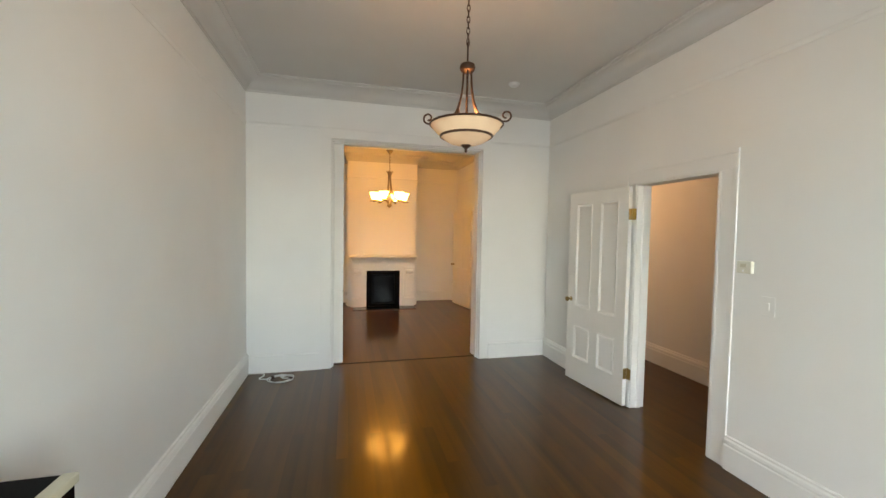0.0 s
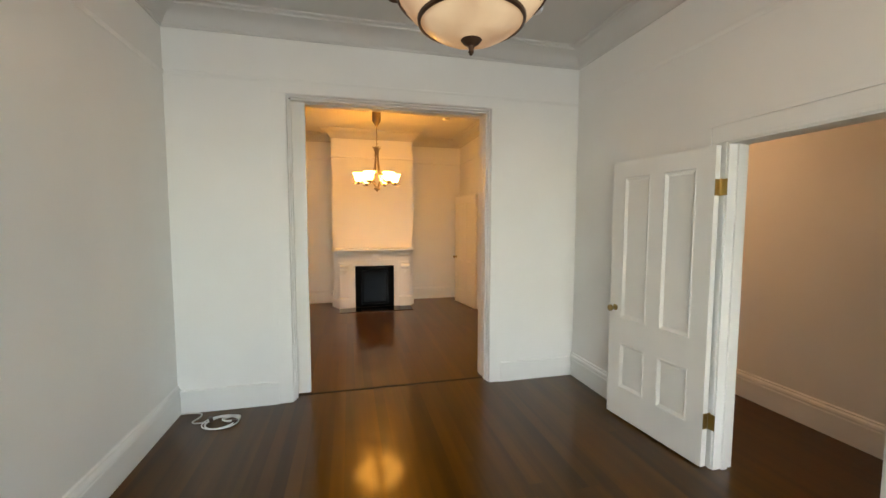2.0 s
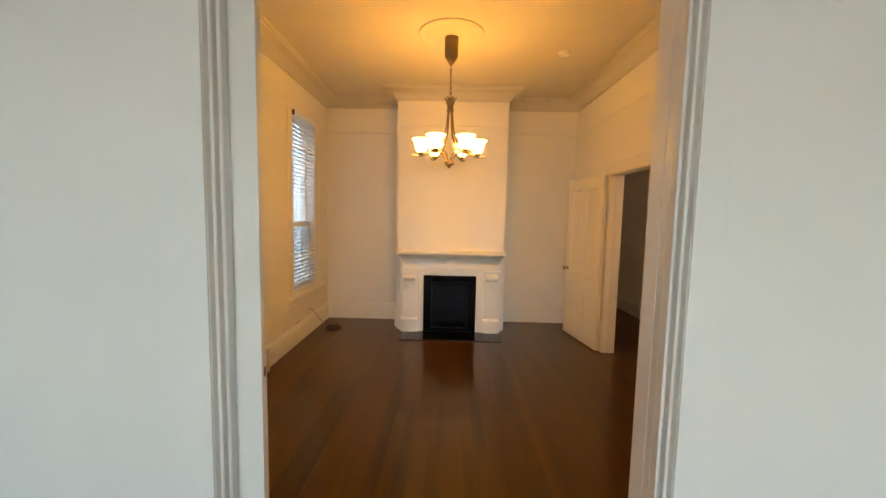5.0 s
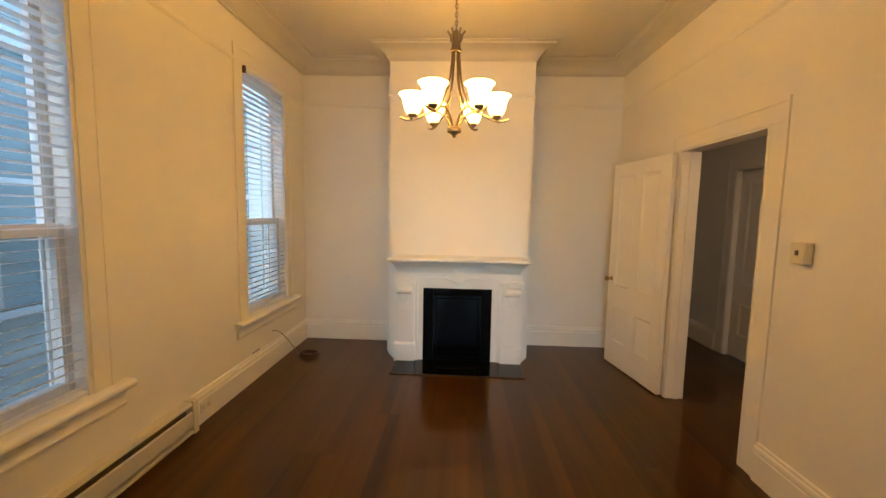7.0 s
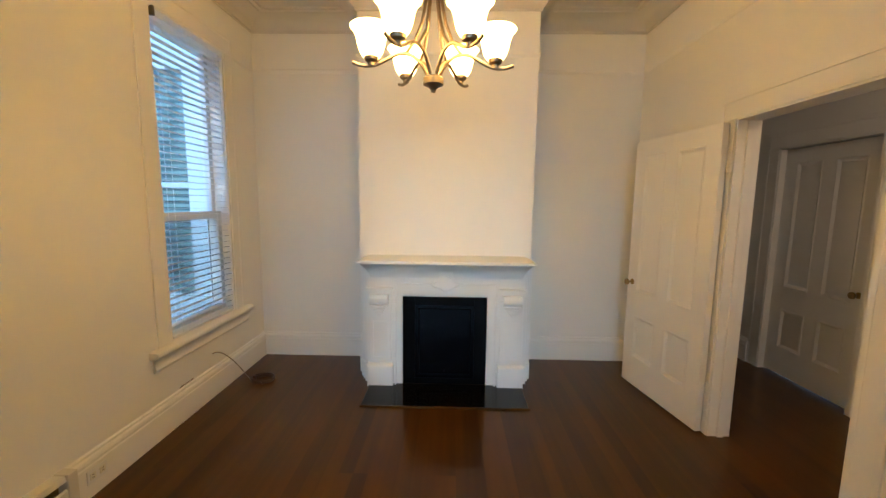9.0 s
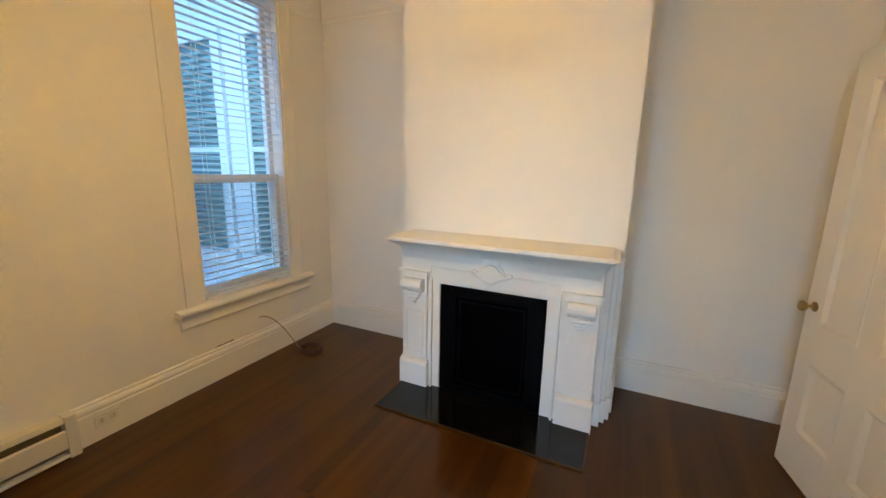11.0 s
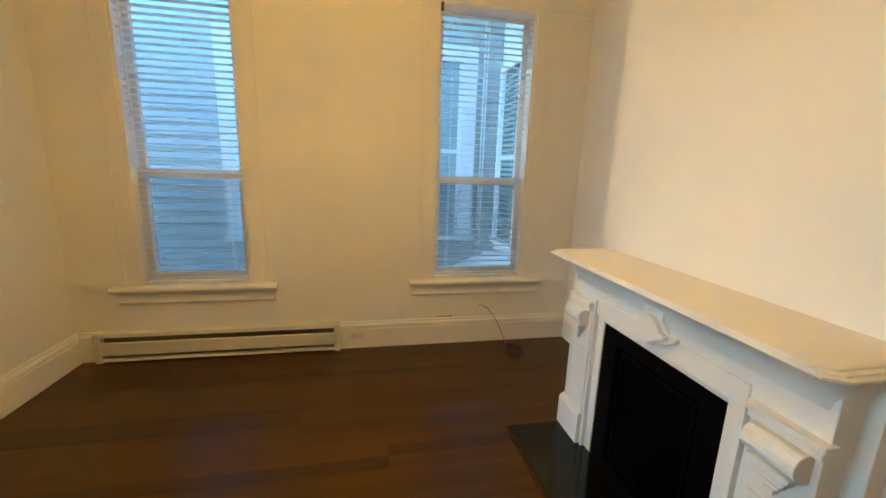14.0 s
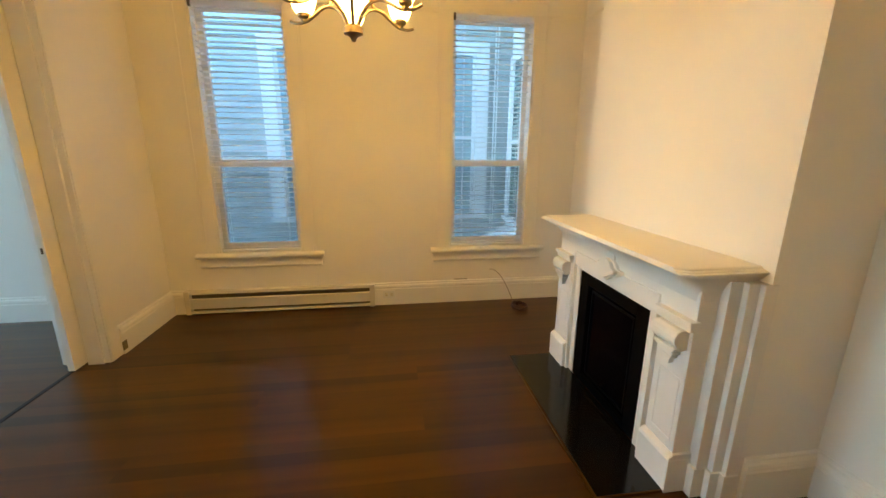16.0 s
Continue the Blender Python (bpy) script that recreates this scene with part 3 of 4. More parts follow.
# moulded edge that steps out as it goes down, then coved in under the shelf
part("shelf", layered([(ends_in(SH, d), z) for d, z in ((0.0, 1.060), (0.0, 1.066), (0.012, 1.0675), (0.014, 1.072), (0.027, 1.0735), (0.029, 1.079), (0.036, 1.082))]), MANTEL, mantel)
cove = [(1.0, 0.925), (0.97, 0.955), (0.88, 0.980), (0.72, 1.003), (0.50, 1.024), (0.27, 1.042), (0.13, 1.051), (0.10, 1.0595)]
smooth(part("shelf_moulding", layered([([(MC + (x - MC) * (1 - 0.094 * f), BY + (y - BY) * (1 - 0.40 * f)) for x, y in SH], z) for f, z in cove]), MANTEL, mantel, "coved moulding under the shelf"), 50)
part("frieze", box(0.018, 1.297, 8.055, BY, 0.790, 1.0215, 0.004), MANTEL, mantel)
PY = 8.040
for x0 in (0.010, 1.090):
    x1 = x0 + 0.215
    pil = part("pilaster", box(x0 + 0.014, x1 - 0.014, PY + 0.014, BY, 0.2005, 0.789, 0.004), MANTEL, mantel)
    bm = bmesh.new()
    for a, b, c, e in ((x0 + 0.040, x0 + 0.052, 0.24, 0.56), (x1 - 0.052, x1 - 0.040, 0.24, 0.56), (x0 + 0.052, x1 - 0.052, 0.24, 0.252), (x0 + 0.052, x1 - 0.052, 0.548, 0.56)):
        box(a, b, PY + 0.0110, PY + 0.0150, c, e, 0.0015, bm)
    part("raised_panel", bm, MANTEL, pil)
    bm = box(x0, x1, PY - 0.012, BY, 0.0, 0.175, 0.005)
    pr = [(PY - 0.012, 0.1745), (PY - 0.006, 0.186), (PY + 0.006, 0.194), (PY + 0.013, 0.2), (BY, 0.2), (BY, 0.1745)]
    prism(pr, x0 + 0.003, x1 - 0.003, axis="x", bm=bm)
    part("plinth", bm, MANTEL, pil)
    # capital slab over a scrolled corbel with a stepped pendant
    bm = box(x0 - 0.004, x1 + 0.004, PY - 0.020, PY + 0.030, 0.820, 0.842, 0.004)
    box(x0 + 0.006, x1 - 0.006, PY - 0.008, PY + 0.030, 0.792, 0.8195, 0.004, bm)
    part("capital", bm, MANTEL, pil)
    cx = (x0 + x1) / 2
    scroll = [(PY + 0.02, 0.790), (PY - 0.026, 0.790), (PY - 0.040, 0.780), (PY - 0.050, 0.760), (PY - 0.050, 0.738), (PY - 0.040, 0.720), (PY - 0.024, 0.710), (PY - 0.014, 0.700), (PY + 0.02, 0.700)]
    bm = prism(scroll, cx - 0.076, cx + 0.076, 0.003, axis="x")
    for hw, z0, z1, dy in ((0.064, 0.681, 0.703, 0.050), (0.049, 0.657, 0.676, 0.040), (0.033, 0.635, 0.652, 0.032), (0.015, 0.606, 0.630, 0.024)):
        prism([(cx - hw, z1), (cx - hw * 0.92, z0 + 0.005), (cx - hw * 0.7, z0), (cx + hw * 0.7, z0), (cx + hw * 0.92, z0 + 0.005), (cx + hw, z1)], PY + 0.014 - dy, PY + 0.016, 0.004, axis="y", bm=bm)
    part("corbel", bm, MANTEL, pil, "carved scroll corbel with stepped pendant")
# stepped returns at both sides
for s in (-1, 1):
    edge = MC + s * 0.6475
    for k, (o0, o1, fy) in enumerate(((-0.02, 0.032, 8.140), (0.032, 0.060, 8.195), (0.060, 0.084, 8.240))):
        bm = box(*sorted((edge + s * o0, edge + s * o1)), fy, BY + 0.03, 0.0, 1.0215, 0.004)
        box(*sorted((edge + s * (o0 - 0.0), edge + s * (o1 + 0.006))), fy - 0.012, BY + 0.03, 0.0, 0.15, 0.004, bm)
        part("side_return", bm, MANTEL, mantel)
    x0 = 0.205 if s < 0 else 1.0
    part("slip", box(x0, x0 + (0.095 if s < 0 else 0.110), 8.072, BY, 0, 0.789, 0.003), MANTEL, mantel)
part("slip_head", box(0.30, 1.0, 8.072, BY, 0.766, 0.789, 0.002), MANTEL, mantel)
# raised border round the opening with a carved shield in the middle
FY = 8.055
for a, b, c, e, d in ((0.236, 0.250, 0.0, 0.880, 0.02), (1.065, 1.079, 0.0, 0.880, 0.02), (0.250, 0.520, 0.868, 0.880, 0.004), (0.795, 1.065, 0.868, 0.880, 0.004)):
    part("raised_border", box(a, b, FY - 0.008, FY + d, c, e, 0.003), MANTEL, mantel)
low, top = [], []
for i in range(25):
    u = -1 + i / 12
    z = 0.872 - 0.046 * max(0.0, math.cos(u * 1.9)) ** 1.5 - 0.008 * math.cos(u * 9.4)
    low.append((MC + 0.135 * u, z))
for i in range(13):
    u = 1 - i / 6
    top.append((MC + 0.128 * u, 0.896 + 0.056 * max(0.0, 1 - (u / 0.62) ** 2) ** 0.5))
bm = prism(low + top, FY - 0.018, FY + 0.004, 0.003, axis="y")
prism([(MC + (x - MC) * 0.72, 0.892 + (z - 0.892) * 0.90) for x, z in low + top], FY - 0.042, FY - 0.017, 0.007, axis="y", bm=bm)
tube([(x, FY - 0.020, z + 0.003) for x, z in low], 0.008, 8, bm)
prism([(MC - 0.050, 0.930), (MC + 0.050, 0.930), (MC + 0.062, 1.020), (MC - 0.062, 1.020)], FY - 0.020, FY + 0.004, 0.004, axis="y", bm=bm)
part("shield", bm, MANTEL, mantel, "carved shield ornament")

insert = thing("fireplace_insert", "black iron fireplace insert with a closed glossy panel", "fireplace")
for a, b, c, e in ((0.302, 0.405, 0.013, 0.764), (0.895, 0.998, 0.013, 0.764), (0.405, 0.895, 0.690, 0.764), (0.405, 0.895, 0.013, 0.060)):
    part("surround", box(a, b, 8.078, 8.12, c, e, 0.003), BLACK, insert)
part("panel", box(0.405, 0.895, 8.098, 8.115, 0.060, 0.690), FIREGLASS, insert, "glossy black fire panel")
bm = bmesh.new()
for a, b, c, e in ((0.43, 0.442, 0.085, 0.665), (0.858, 0.870, 0.085, 0.665), (0.442, 0.858, 0.653, 0.665), (0.442, 0.858, 0.085, 0.097)):
    box(a, b, 8.090, 8.0985, c, e, 0.002, bm)
part("panel_bead", bm, BLACK, insert)
k = smooth(part("latch_knob", lathe([(0.009, 0), (0.009, 0.008), (0.006, 0.014), (0, 0.016)], 14), BLACK, insert))
k.matrix_local = pose(0.65, 8.090, 0.13, 90, 0, 0)
hearth = thing("hearth", "glossy black tiled hearth slab edged with a thin wooden strip", "hearth")
part("slab", box(0.030, 1.292, 7.712, 8.076, 0.0, 0.012, 0.002), SLATE, hearth)
bm = box(0.022, 1.300, 7.700, 7.711, 0, 0.013, 0.001)
box(0.022, 0.0295, 7.7115, 8.03, 0, 0.013, 0.001, bm)
box(1.2925, 1.300, 7.7115, 8.03, 0, 0.013, 0.001, bm)
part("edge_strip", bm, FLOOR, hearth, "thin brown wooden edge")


# ---- chandelier of the fireplace room ----
CX, CY = 0.610, 6.687
ch = thing("chandelier", "brushed nickel chandelier with six lit frosted glass shades", "chandelier", at=pose(CX, CY, 0))
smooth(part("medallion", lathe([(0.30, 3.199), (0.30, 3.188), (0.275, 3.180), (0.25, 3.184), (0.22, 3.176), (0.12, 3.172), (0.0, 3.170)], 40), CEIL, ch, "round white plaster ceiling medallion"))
smooth(part("canopy", lathe([(0.0, 3.169), (0.062, 3.169), (0.062, 3.01), (0.056, 2.99), (0.03, 2.955), (0.012, 2.93), (0.0, 2.925)], 28), NICKEL, ch))
bm = bmesh.new()
z = 2.885
k = 0
while z > 2.545:
    c = [(0.008 * math.cos(a) * (1 if k % 2 else 0), 0.008 * math.cos(a) * (0 if k % 2 else 1), z - 0.014 + 0.016 * math.sin(a)) for a in [i * math.pi / 5 for i in range(10)]]
    tube(c, 0.0024, 6, bm, closed=True)
    z -= 0.0225
    k += 1
part("chain", bm, NICKEL, ch)
part("cord", tube([(0.004, 0.003, 2.89), (-0.004, 0.002, 2.72), (0.003, -0.003, 2.54)], 0.0028, 6), CABLE_G, ch)
bm = lathe([(0.0, 2.535), (0.018, 2.532), (0.026, 2.515), (0.028, 2.490), (0.026, 2.470), (0.026, 2.442), (0.032, 2.437), (0.032, 2.426), (0.0, 2.42)], 24)
for i in range(6):
    a = i * math.pi / 3
    tube([(0.028 * math.cos(a), 0.028 * math.sin(a), 2.48), (0.034 * math.cos(a), 0.034 * math.sin(a), 2.515), (0.050 * math.cos(a), 0.050 * math.sin(a), 2.538)], 0.006, 6, bm)
smooth(part("crown_cup", bm, NICKEL, ch))
for i in range(6):
    a = radians(3 + 60 * i)
    smooth(part("stem_rod", tube([(r * math.cos(a), r * math.sin(a), zz) for r, zz in ((0.018, 2.43), (0.022, 2.37), (0.030, 2.29), (0.046, 2.21), (0.072, 2.145), (0.105, 2.102))], 0.0062, 8), NICKEL, ch))
smooth(part("bottom_cap", lathe([(0.0, 2.02), (0.028, 2.018), (0.040, 2.008), (0.040, 1.985), (0.022, 1.978), (0.012, 1.968), (0.009, 1.958), (0.0, 1.955)], 24), NICKEL, ch))
for i in range(6):
    a = radians(3 + 60 * i)
    ca, sa = math.cos(a), math.sin(a)
    arm = [(0.016, 1.990), (0.030, 2.040), (0.075, 2.094), (0.135, 2.102), (0.180, 2.075), (0.230, 2.050), (0.280, 2.050), (0.312, 2.062)]
    fine = []
    for j in range(len(arm) - 1):
        for u in (0, 0.34, 0.67):
            fine.append((arm[j][0] + (arm[j + 1][0] - arm[j][0]) * u, arm[j][1] + (arm[j + 1][1] - arm[j][1]) * u))
    fine.append(arm[-1])
    for _ in range(2):
        fine = [fine[0]] + [((p[0] + q[0] * 2 + r[0]) / 4, (p[1] + 2 * q[1] + r[1]) / 4) for p, q, r in zip(fine, fine[1:], fine[2:])] + [fine[-1]]
    am = smooth(part("arm", tube([(r * ca, r * sa, zz) for r, zz in fine], 0.0068, 8), NICKEL, ch))
    sx, sy = 0.240 * ca, 0.240 * sa
    smooth(part("cup", lathe([(0.0, 2.070), (0.012, 2.072), (0.014, 2.084), (0.026, 2.092), (0.030, 2.108), (0.022, 2.114), (0.0, 2.114)], 18, (sx, sy, -0.022)), NICKEL, am))
    sh_p = [(0.024, 2.104), (0.032, 2.108), (0.044, 2.126), (0.052, 2.152), (0.057, 2.178), (0.066, 2.200), (0.080, 2.214), (0.077, 2.216), (0.063, 2.203), (0.053, 2.179), (0.048, 2.152), (0.040, 2.128), (0.029, 2.112), (0.0, 2.109)]
    smooth(part("shade", lathe(sh_p, 26, (sx, sy, -0.024)), SHADE, am, "flared frosted glass shade, lit"), 60)

# the hanging body at its full size
for o in ch.children_recursive:
    if o.name.split(".")[0] not in ("medallion", "canopy"):
        for v in o.data.vertices:
            v.co = (v.co.x * 1.09, v.co.y * 1.09, 1.52 + (v.co.z - 1.52) * 1.10)


# ---- bowl lamp of the front room ----
LX, LY = 0.567, 2.103
bl = thing("pendant_lamp", "rust bronze pendant lamp with a lit alabaster glass bowl", "pendant lamp", at=pose(LX, LY, 0))
smooth(part("canopy", lathe([(0.0, 3.199), (0.075, 3.199), (0.075, 3.188), (0.05, 3.170), (0.015, 3.155), (0.0, 3.15)], 28), WHITE_PL, bl, "white ceiling rose"))
bm = bmesh.new()
z, k = 3.155, 0
while z > 2.70:
    c = [(0.0095 * math.cos(a) * (1 if k % 2 else 0.1), 0.0095 * math.cos(a) * (0.1 if k % 2 else 1), z - 0.021 + 0.022 * math.sin(a)) for a in [i * math.pi / 6 for i in range(12)]]
    tube(c, 0.0028, 6, bm, closed=True)
    z -= 0.033
    k += 1
tube([(0, 0, 2.71), (0, 0, 2.585)], 0.005, 8, bm)
part("chain", bm, BRONZE, bl)
smooth(part("hub", lathe([(0.0, 2.590), (0.022, 2.589), (0.042, 2.577), (0.047, 2.560), (0.042, 2.543), (0.030, 2.533), (0.0, 2.531)], 26), BRONZE, bl))
RIM, RZ = 0.217, 2.228
for i in range(6):
    a = radians(15 + 60 * i)
    pts = [(0.026, 2.540), (0.029, 2.47), (0.036, 2.41), (0.049, 2.35), (0.070, 2.298), (0.100, 2.256), (0.145, 2.232), (0.209, RZ)]
    smooth(part("rod", tube([(r * math.cos(a), r * math.sin(a), zz) for r, zz in pts], 0.0056, 8), BRONZE, bl))
smooth(part("rim_ring", lathe([(RIM, RZ - 0.008), (RIM + 0.004, RZ - 0.004), (RIM + 0.004, RZ + 0.002), (RIM, RZ + 0.005), (RIM - 0.010, RZ + 0.004), (RIM - 0.010, RZ - 0.005), (RIM, RZ - 0.008)], 48), BRONZE, bl))
bowl = [(RIM - 0.003, RZ - 0.004), (RIM - 0.011, RZ - 0.014), (0.188, 2.192), (0.168, 2.173), (0.150, 2.157), (0.128, 2.139), (0.100, 2.123), (0.066, 2.112), (0.030, 2.107), (0.0, 2.106)]
bowl_in = [(max(r - 0.005, 0), zz + 0.005) for r, zz in bowl]
smooth(part("bowl", lathe(bowl + bowl_in[::-1], 48), BOWL, bl, "lit marbled alabaster glass bowl"))
smooth(part("band", lathe([(0.150, 2.151), (0.157, 2.154), (0.159, 2.162), (0.155, 2.166), (0.149, 2.159), (0.150, 2.151)], 48), BRONZE, bl))
smooth(part("finial", lathe([(0.0, 2.118), (0.026, 2.116), (0.032, 2.108), (0.022, 2.096), (0.010, 2.090), (0.007, 2.080), (0.009, 2.074), (0.005, 2.066), (0.0, 2.062)], 22), BRONZE, bl))
for i in range(2):
    a = radians(-24 + 180 * i)
    pts = []
    for j in range(26):
        u = j / 25
        th = -2.2 + u * 7.2
        r = 0.036 * (1 - 0.68 * u)
        pts.append((RIM + 0.014 + r * math.cos(th), RZ + 0.046 + r * math.sin(th)))
    pts = [(RIM - 0.040, RZ - 0.036), (RIM - 0.004, RZ - 0.006)] + pts
    smooth(part("scroll", tube([(r * math.cos(a), r * math.sin(a), zz) for r, zz in pts], 0.0055, 8), BRONZE, bl))
smooth(part("link", tube([(-0.050, -0.02, 2.345), (-0.060, -0.022, 2.31), (-0.050, -0.022, 2.26)], 0.008, 8), BRONZE, bl))


# ---- small things on walls, ceiling and floor ----
def detector(x, y, label):
    d = thing("smoke_detector", label, "smoke detector", "ceiling smoke detectors", at=pose(x, y, H))
    smooth(part("housing", lathe([(0.0, -0.034), (0.036, -0.033), (0.048, -0.026), (0.052, -0.008), (0.055, -0.0005), (0.0, -0.0005)], 26), WHITE_PL, d))
    part("base_ring", lathe([(0.060, -0.006), (0.060, -0.0005), (0.0, -0.0005), (0.0, -0.006), (0.060, -0.006)], 26), WHITE_PL, d)


detector(1.62, 3.80, "small white round smoke detector")
detector(1.73, 7.04, "small white round detector beside the chandelier")

th = thing("thermostat", "small ivory wall thermostat beside the door casing", "thermostat")
part("body", box(XR - 0.030, XR - 0.001, 1.800, 1.895, 1.355, 1.435, 0.006), PLASTIC, th)
part("dial_window", box(XR - 0.033, XR - 0.0295, 1.830, 1.868, 1.395, 1.418, 0.001), CREAM, th)
part("lever", box(XR - 0.036, XR - 0.0295, 1.845, 1.852, 1.366, 1.378, 0.001), WHITE_PL, th)
sw = thing("light_switch", "flat white switch plate on the wall", "switch")
part("plate", box(XR - 0.004, XR - 0.0005, 1.665, 1.742, 1.100, 1.222, 0.0015), TRIM, sw)
part("toggle", box(XR - 0.008, XR - 0.0035, 1.695, 1.712, 1.138, 1.184, 0.0015), TRIM, sw)
sb = thing("switch_box", "raised white surface switch box with a dark toggle slot", "switch")
part("box", box(XR - 0.045, XR - 0.0005, 6.205, 6.295, 1.302, 1.414, 0.006), PLASTIC, sb)
part("toggle", box(XR - 0.054, XR - 0.044, 6.243, 6.255, 1.346, 1.372, 0.001), SOCKET, sb, "dark toggle")

# baseboard heater under the first window
hx = XL + 0.066
he = thing("baseboard_heater", "long cream enamelled baseboard heater under the window", "heater")
part("back_panel", box(XL + 0.001, XL + 0.012, 4.93, 6.635, 0.012, 0.232, 0.001), HEATER, he)
part("top_cover", prism([(XL + 0.012, 0.232), (XL + 0.012, 0.222), (XL + 0.050, 0.222), (XL + 0.058, 0.206), (XL + 0.064, 0.206), (XL + 0.056, 0.232)], 4.93, 6.635, axis="y"), HEATER, he)
part("front_panel", prism([(hx - 0.006, 0.068), (hx, 0.064), (hx, 0.158), (hx - 0.010, 0.166), (hx - 0.013, 0.162), (hx - 0.006, 0.154)], 4.95, 6.615, axis="y"), HEATER, he)
part("bottom_lip", box(hx - 0.03, hx + 0.002, 4.95, 6.615, 0.014, 0.034, 0.003), HEATER, he)
# dark sheet behind the fins, coloured as the shade inside the heater
part("dark_cavity", box(XL + 0.0125, XL + 0.020, 4.95, 6.615, 0.03, 0.215), PLATE_AND_SHADE, he)
bm = bmesh.new()
y = 4.97
while y < 6.60:
    box(XL + 0.021, XL + 0.052, y, y + 0.0012, 0.085, 0.150, bm=bm)
    y += 0.012
tagged(part("fins", bm, NICKEL, he, "row of thin metal heating fins"), kind="stuff")
for a, b in ((4.905, 4.952), (6.613, 6.662)):
    part("end_cap", box(XL + 0.001, hx + 0.006, a, b, 0.006, 0.238, 0.005), HEATER, he)

ou = thing("wall_outlet", "white duplex outlet set in the baseboard", "outlet")
part("plate", box(XL + 0.0245, XL + 0.030, 6.745, 6.860, 0.075, 0.150, 0.002), WHITE_PL, ou)
for y in (6.775, 6.830):
    s = part("socket", box(XL + 0.0295, XL + 0.032, y - 0.016, y + 0.016, 0.094, 0.130, 0.001), PLASTIC, ou)
    for dz in (-0.007, 0.007):
        part("slot", box(XL + 0.0315, XL + 0.0325, y - 0.006, y + 0.006, 0.112 + dz - 0.0015, 0.112 + dz + 0.0015), SOCKET, s)
pl = thing("cable_plate", "small olive metal plate on the baseboard", "outlet")
part("plate", box(-0.435, -0.385, YB + 0.0245, YB + 0.030, 0.035, 0.105, 0.002), PLATE_AND_SHADE, pl)
part("screw", lathe([(0.005, 0), (0.004, 0.002), (0, 0.002)], 10, (-0.41, YB + 0.031, 0.07)), BRASS, pl)
sc = thing("wall_scuff", "dark chipped patch just above the baseboard", "scuff")
bm = bmesh.new()
for i in range(9):
    y = 7.47 + 0.016 * i
    h = 0.004 + 0.006 * abs(math.sin(i * 2.1))
    prism([(y, 0.236), (y + 0.015, 0.236 + 0.002), (y + 0.013, 0.238 + h), (y + 0.003, 0.237 + h * 0.8)], XL + 0.0003, XL + 0.0022, axis="x", bm=bm)
part("chips", bm, SCUFF, sc)


def loops(cx, cy, r, turns, wire, seed, squash=1.0):
    rnd = random.Random(seed)
    pts = []
    n = 26
    ph = rnd.uniform(0, 6)
    for i in range(turns * n + 1):
        a = 2 * math.pi * i / n
        rr = r * (1 + 0.07 * math.sin(a * 0.37 + ph) + 0.05 * math.sin(a * 1.27 + ph * 2))
        layer = (i // n) % 4
        pts.append((cx + rr * math.cos(a) + 0.006 * math.sin(a * 0.21), cy + rr * squash * math.sin(a), wire + 0.0011 + layer * wire * 1.15 + 0.002 * (1 + math.sin(a * 0.5 + ph))))
    return pts


cb = thing("brown_cable_coil", "coil of dark brown cable lying on the floor below the window", "cable")
smooth(part("coil", tube(loops(-0.905, 8.10, 0.092, 6, 0.0065, 4, 0.8), 0.0065, 7), CABLE_B, cb))
part("tie", box(-0.99, -0.968, 8.088, 8.112, 0.001, 0.042, 0.003), CABLE_B, cb)
lead = []
for i in range(15):
    u = i / 14
    lead.append((XL + 0.004 + 0.17 * u ** 1.5, 7.846 + 0.22 * u ** 0.8, 0.335 + 0.02 * math.sin(u * 3.1) - 0.315 * u ** 1.6))
smooth(part("lead", tube(lead, 0.0038, 7), CABLE_G, cb, "thin grey-brown lead out of the wall"))
cw = thing("white_cable_coil", "coil of white cable on the floor in the corner", "cable")
smooth(part("coil", tube(loops(-0.785, 4.20, 0.118, 3, 0.005, 9, 0.85), 0.005, 7), CABLE_W, cw))
smooth(part("bundle", tube(loops(-0.725, 4.255, 0.062, 2, 0.005, 5, 0.7), 0.005, 7), CABLE_W, cw))
for tx, ty, tr in ((-0.872, 4.255, 30), (-0.678, 4.175, 75)):
    t = part("tie", box(-0.013, 0.013, -0.020, 0.020, 0.001, 0.036, 0.004), CABLE_B, cw, "dark cable tie")
    t.matrix_local = pose(tx, ty, 0, 0, 0, tr)
ld = [(-1.145, 4.425), (-1.06, 4.425), (-0.985, 4.405), (-0.965, 4.355), (-0.99, 4.300), (-1.01, 4.255), (-0.965, 4.235), (-0.90, 4.235)]
for _ in range(2):
    ld = [ld[0]] + [q for a, b in zip(ld, ld[1:]) for q in ((a[0] * 0.75 + b[0] * 0.25, a[1] * 0.75 + b[1] * 0.25), (a[0] * 0.25 + b[0] * 0.75, a[1] * 0.25 + b[1] * 0.75))] + [ld[-1]]
smooth(part("lead", tube([(x, y, 0.0075) for x, y in ld], 0.005, 7), CABLE_W, cw))

# low dark cabinet with a cream rim, beside the start of the walk
lc = thing("low_cabinet", "low dark cabinet with a cream edged top against the wall", "cabinet")
part("body", box(XL + 0.03, -0.850, 0.30, 1.150, 0.0, 0.868, 0.006), BLACK, lc)
part("top", box(XL + 0.03, -0.885, 0.30, 1.160, 0.8685, 0.892, 0.003), BLACK, lc, "glossy black top")
part("rim", box(-0.8845, -0.845, 0.30, 1.160, 0.8685, 0.897, 0.005), CREAM, lc, "cream painted edge strip")


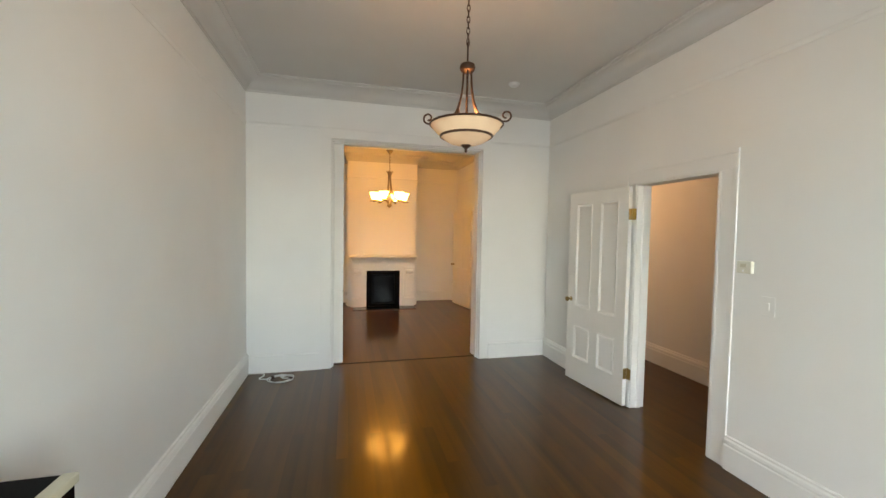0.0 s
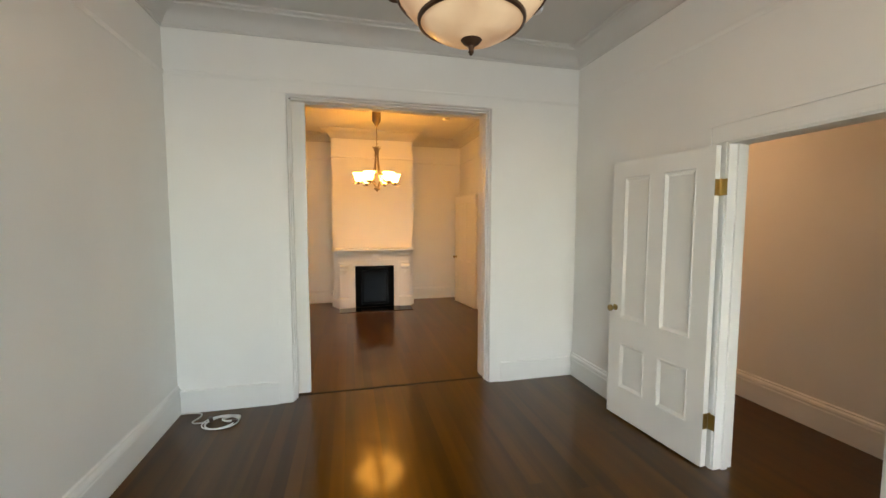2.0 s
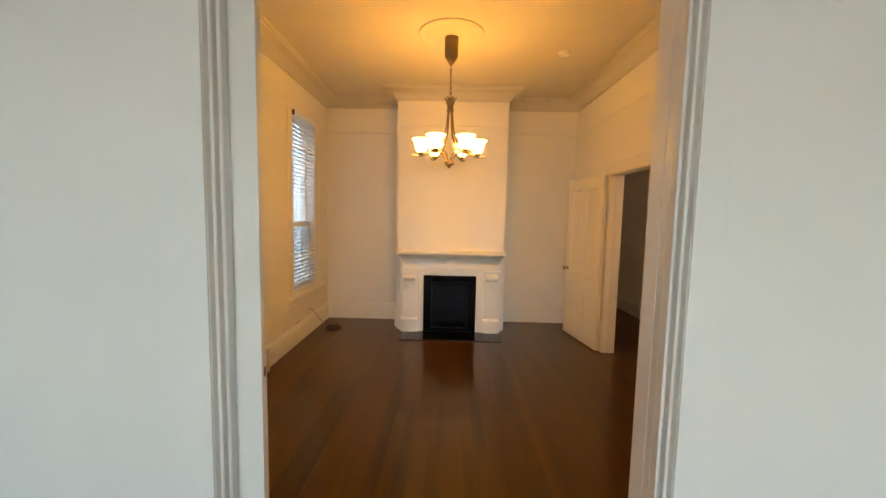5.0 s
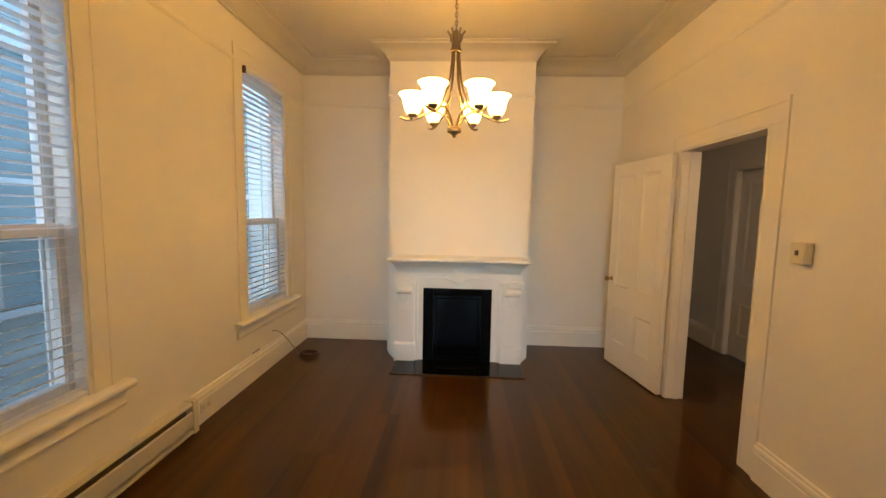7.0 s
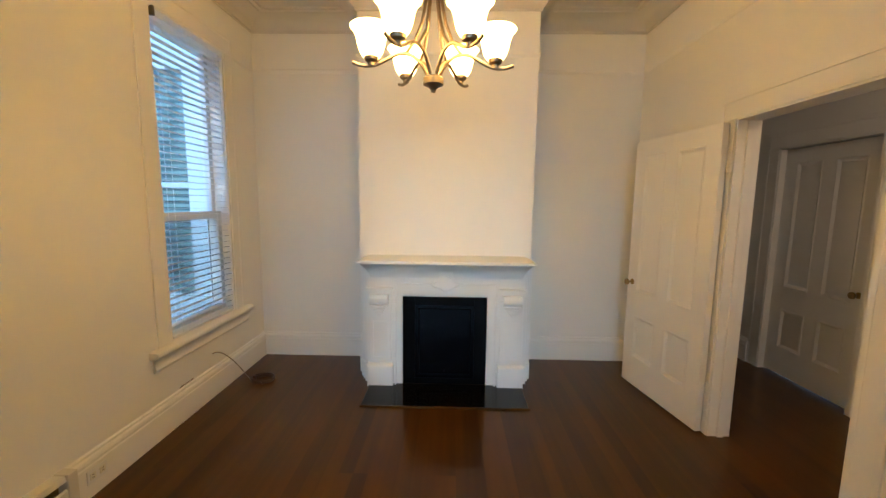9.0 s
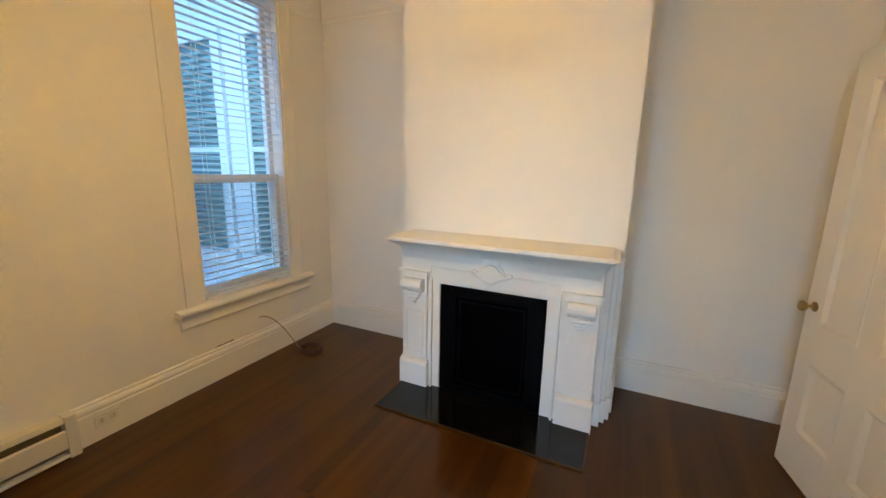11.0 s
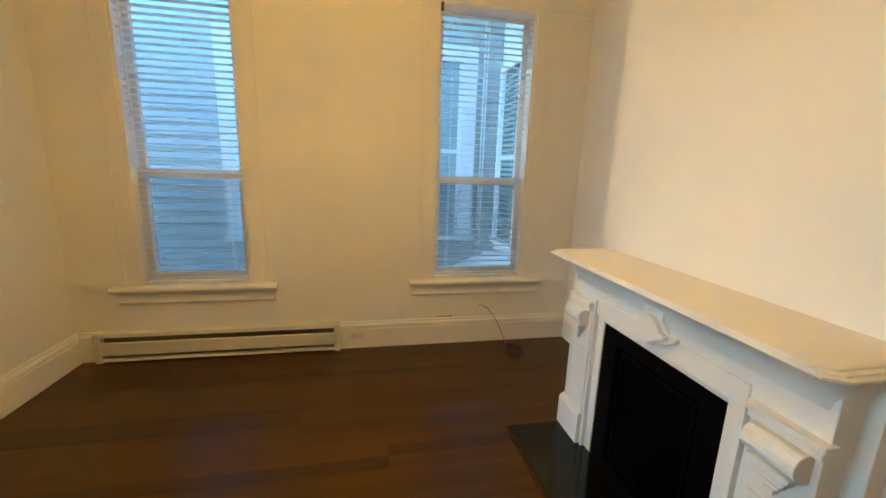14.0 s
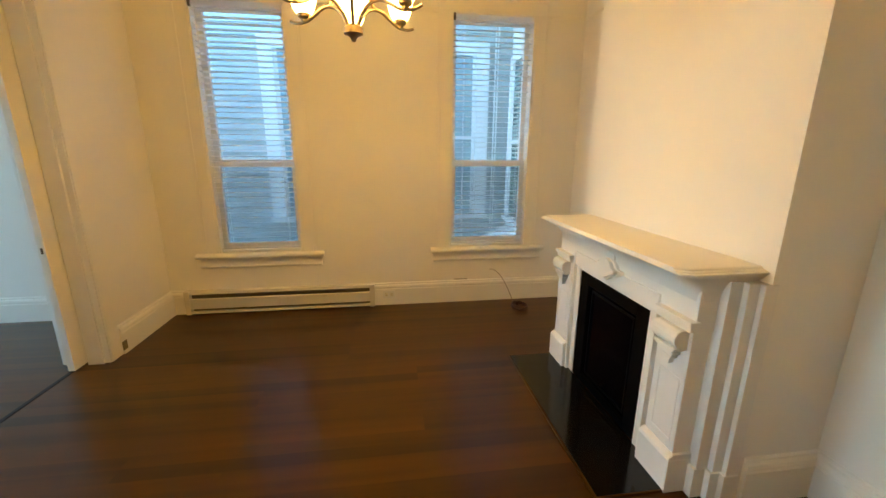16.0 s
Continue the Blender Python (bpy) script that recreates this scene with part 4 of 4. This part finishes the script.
# ---- light well and the neighbour's house outside the side windows ----
NX, NY = -3.28, 8.66
nb = thing("neighbour_house", "grey clapboard house with white trimmed windows across the light well", "house")
part("wall", box(NX - 0.25, NX - 0.03, -1.0, NY, -3.0, 6.6), SIDING, nb)
part("bay_wall", box(NX - 0.25, -1.62, NY, NY + 0.25, -3.0, 6.6), EXT_WHITE, nb, "white boarded bay wall")
brd = None
z = -0.9
while z < 4.6:
    for y0, y1 in ((3.0, 6.2), (6.2, NY)):
        prof = [(NX - 0.03, z), (NX - 0.002, z), (NX - 0.002, z + 0.012), (NX - 0.018, z + 0.148), (NX - 0.03, z + 0.148)]
        if brd is None:
            brd = {}
        if y0 not in brd:
            brd[y0] = part("clapboard", prism([(a, b - z) for a, b in prof], y0, y1 - 0.003, axis="y"), SIDING, nb)
            brd[y0].location.z = z
        else:
            o = new("clapboard", brd[y0].data)
            o.parent = nb
            o.location.z = z
    z += 0.150
part("soffit", box(NX, -1.62, 7.6, NY, 3.55, 3.65, 0.005), EXT_WHITE, nb, "white boarded soffit")
for i in range(5):
    part("soffit_bead", box(NX + 0.05, -1.62, 7.72 + i * 0.2, 7.73 + i * 0.2, 3.540, 3.5505), SIDING, nb)


def far_window(parent, m, w, z0, z1, trim, louvre, shade=None):
    """Window in the plane y=0 of m, spanning x 0..w; outside trim stands proud towards -y."""
    f = part("window", box(0, w, -0.012, 0.0, z0, z1), shade or EXT_DARK, parent, "pale shaded window pane" if shade else "dark window pane")
    f.matrix_local = m
    for a, b, c, e, p in ((-trim, 0, z0 - 0.02, z1 + trim, 0.045), (w, w + trim, z0 - 0.02, z1 + trim, 0.045), (0, w, z1, z1 + trim, 0.045), (-trim - 0.03, w + trim + 0.03, z0 - 0.09, z0 - 0.02, 0.075),
                          (0, 0.05, z0, z1, 0.026), (w - 0.05, w, z0, z1, 0.026), (0.05, w - 0.05, (z0 + z1) / 2 - 0.025, (z0 + z1) / 2 + 0.025, 0.026)):
        part("frame", box(a, b, -p, 0, c, e, 0.004), EXT_WHITE, f)
    if louvre:
        me = None
        z = z0 + 0.05
        while z < z1 - 0.05:
            if me is None:
                s = part("louvre", prism([(-0.022, -0.012), (-0.014, -0.016), (-0.0125, 0.014), (-0.018, 0.016)], 0.052, w - 0.052, axis="x"), EXT_BLIND, f)
                me = s.data
            else:
                s = new("louvre", me)
                s.parent = f
            s.location.z = z
            z += 0.062
    return f


far_window(nb, pose(NX, 5.36, 0, 0, 0, 90), 0.75, 0.62, 2.85, 0.19, False, EXT_SHADE)
far_window(nb, pose(NX, 7.26, 0, 0, 0, 90), 0.86, 0.62, 2.85, 0.19, False, EXT_SHADE)
far_window(nb, pose(-3.14, NY, 0), 0.62, 0.60, 2.74, 0.10, True)
far_window(nb, pose(-2.12, NY, 0), 0.36, 0.62, 2.72, 0.11, True)
for y in (8.40, 8.44):
    part("conduit", tube([(NX + 0.03, y, -2.9), (NX + 0.03, y, 4.4)], 0.011, 8), EXT_WHITE, nb, "thin white conduit")
for z in (0.4, 1.5, 2.4):
    part("conduit_strap", box(NX, NX + 0.045, 8.38, 8.46, z, z + 0.02, 0.002), SIDING, nb)
part("ledge", prism([(7.95, 0.10), (7.95, 0.06), (NY, 0.06), (NY, 0.42)], NX, -1.62, axis="x"), EXT_WHITE, nb, "sloping white flashed ledge")
setting("ground", box(-600, 600, -600, 600, -3.2, -3.0), CONCRETE, "bare concrete ground of the light well", "ground")

# ---- floor boards last ----
floor = setting("floor", box(XL - 0.1, XF + 0.1, YS - 0.1, 10.4, -0.20, -0.006), GAP, "dark stained strip wood floor with a worn glossy finish", "floor")
BW = 0.0835
lengths = {}


def board(x, y0, y1):
    L = round(y1 - y0, 2)
    if L not in lengths:
        own = bmesh.new()
        g = 0.0
        lo = [own.verts.new(p) for p in ((g, g, -0.006), (BW - g, g, -0.006), (BW - g, L - g, -0.006), (g, L - g, -0.006))]
        hi = [own.verts.new(p) for p in ((g, g, 0), (BW - g, g, 0), (BW - g, L - g, 0), (g, L - g, 0))]
        own.faces.new(hi)
        for k in range(4):
            own.faces.new((lo[k], lo[(k + 1) % 4], hi[(k + 1) % 4], hi[k]))
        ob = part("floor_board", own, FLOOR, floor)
        lengths[L] = ob.data
    else:
        ob = new("floor_board", lengths[L])
        ob.parent = floor
    ob.location = (x, y0, 0)


rb = random.Random(7)
rest = bmesh.new()
x = XL - 0.01
while x < XF + 0.02:
    for y0, y1 in ((YS, 4.586), (4.586, YN + 0.02 if x < XR - 0.1 else 10.4)):
        y = y0
        first = rb.choice((0.9, 1.4, 1.9, 2.4))
        while y < y1 - 0.01:
            e = min(y1, y + first)
            if y1 - e < 0.5:
                e = y1
            first = rb.choice((2.2, 2.6, 3.0))
            if y > YN - 0.1 and x < XR - 0.1:
                break
            if x < XR + 0.1 and e > 0.4 and y < YN:
                board(x, round(y, 2), round(e, 2))
            else:
                box(x, x + BW, y, e, -0.006, 0.0, bm=rest)
            y = e
    x += BW
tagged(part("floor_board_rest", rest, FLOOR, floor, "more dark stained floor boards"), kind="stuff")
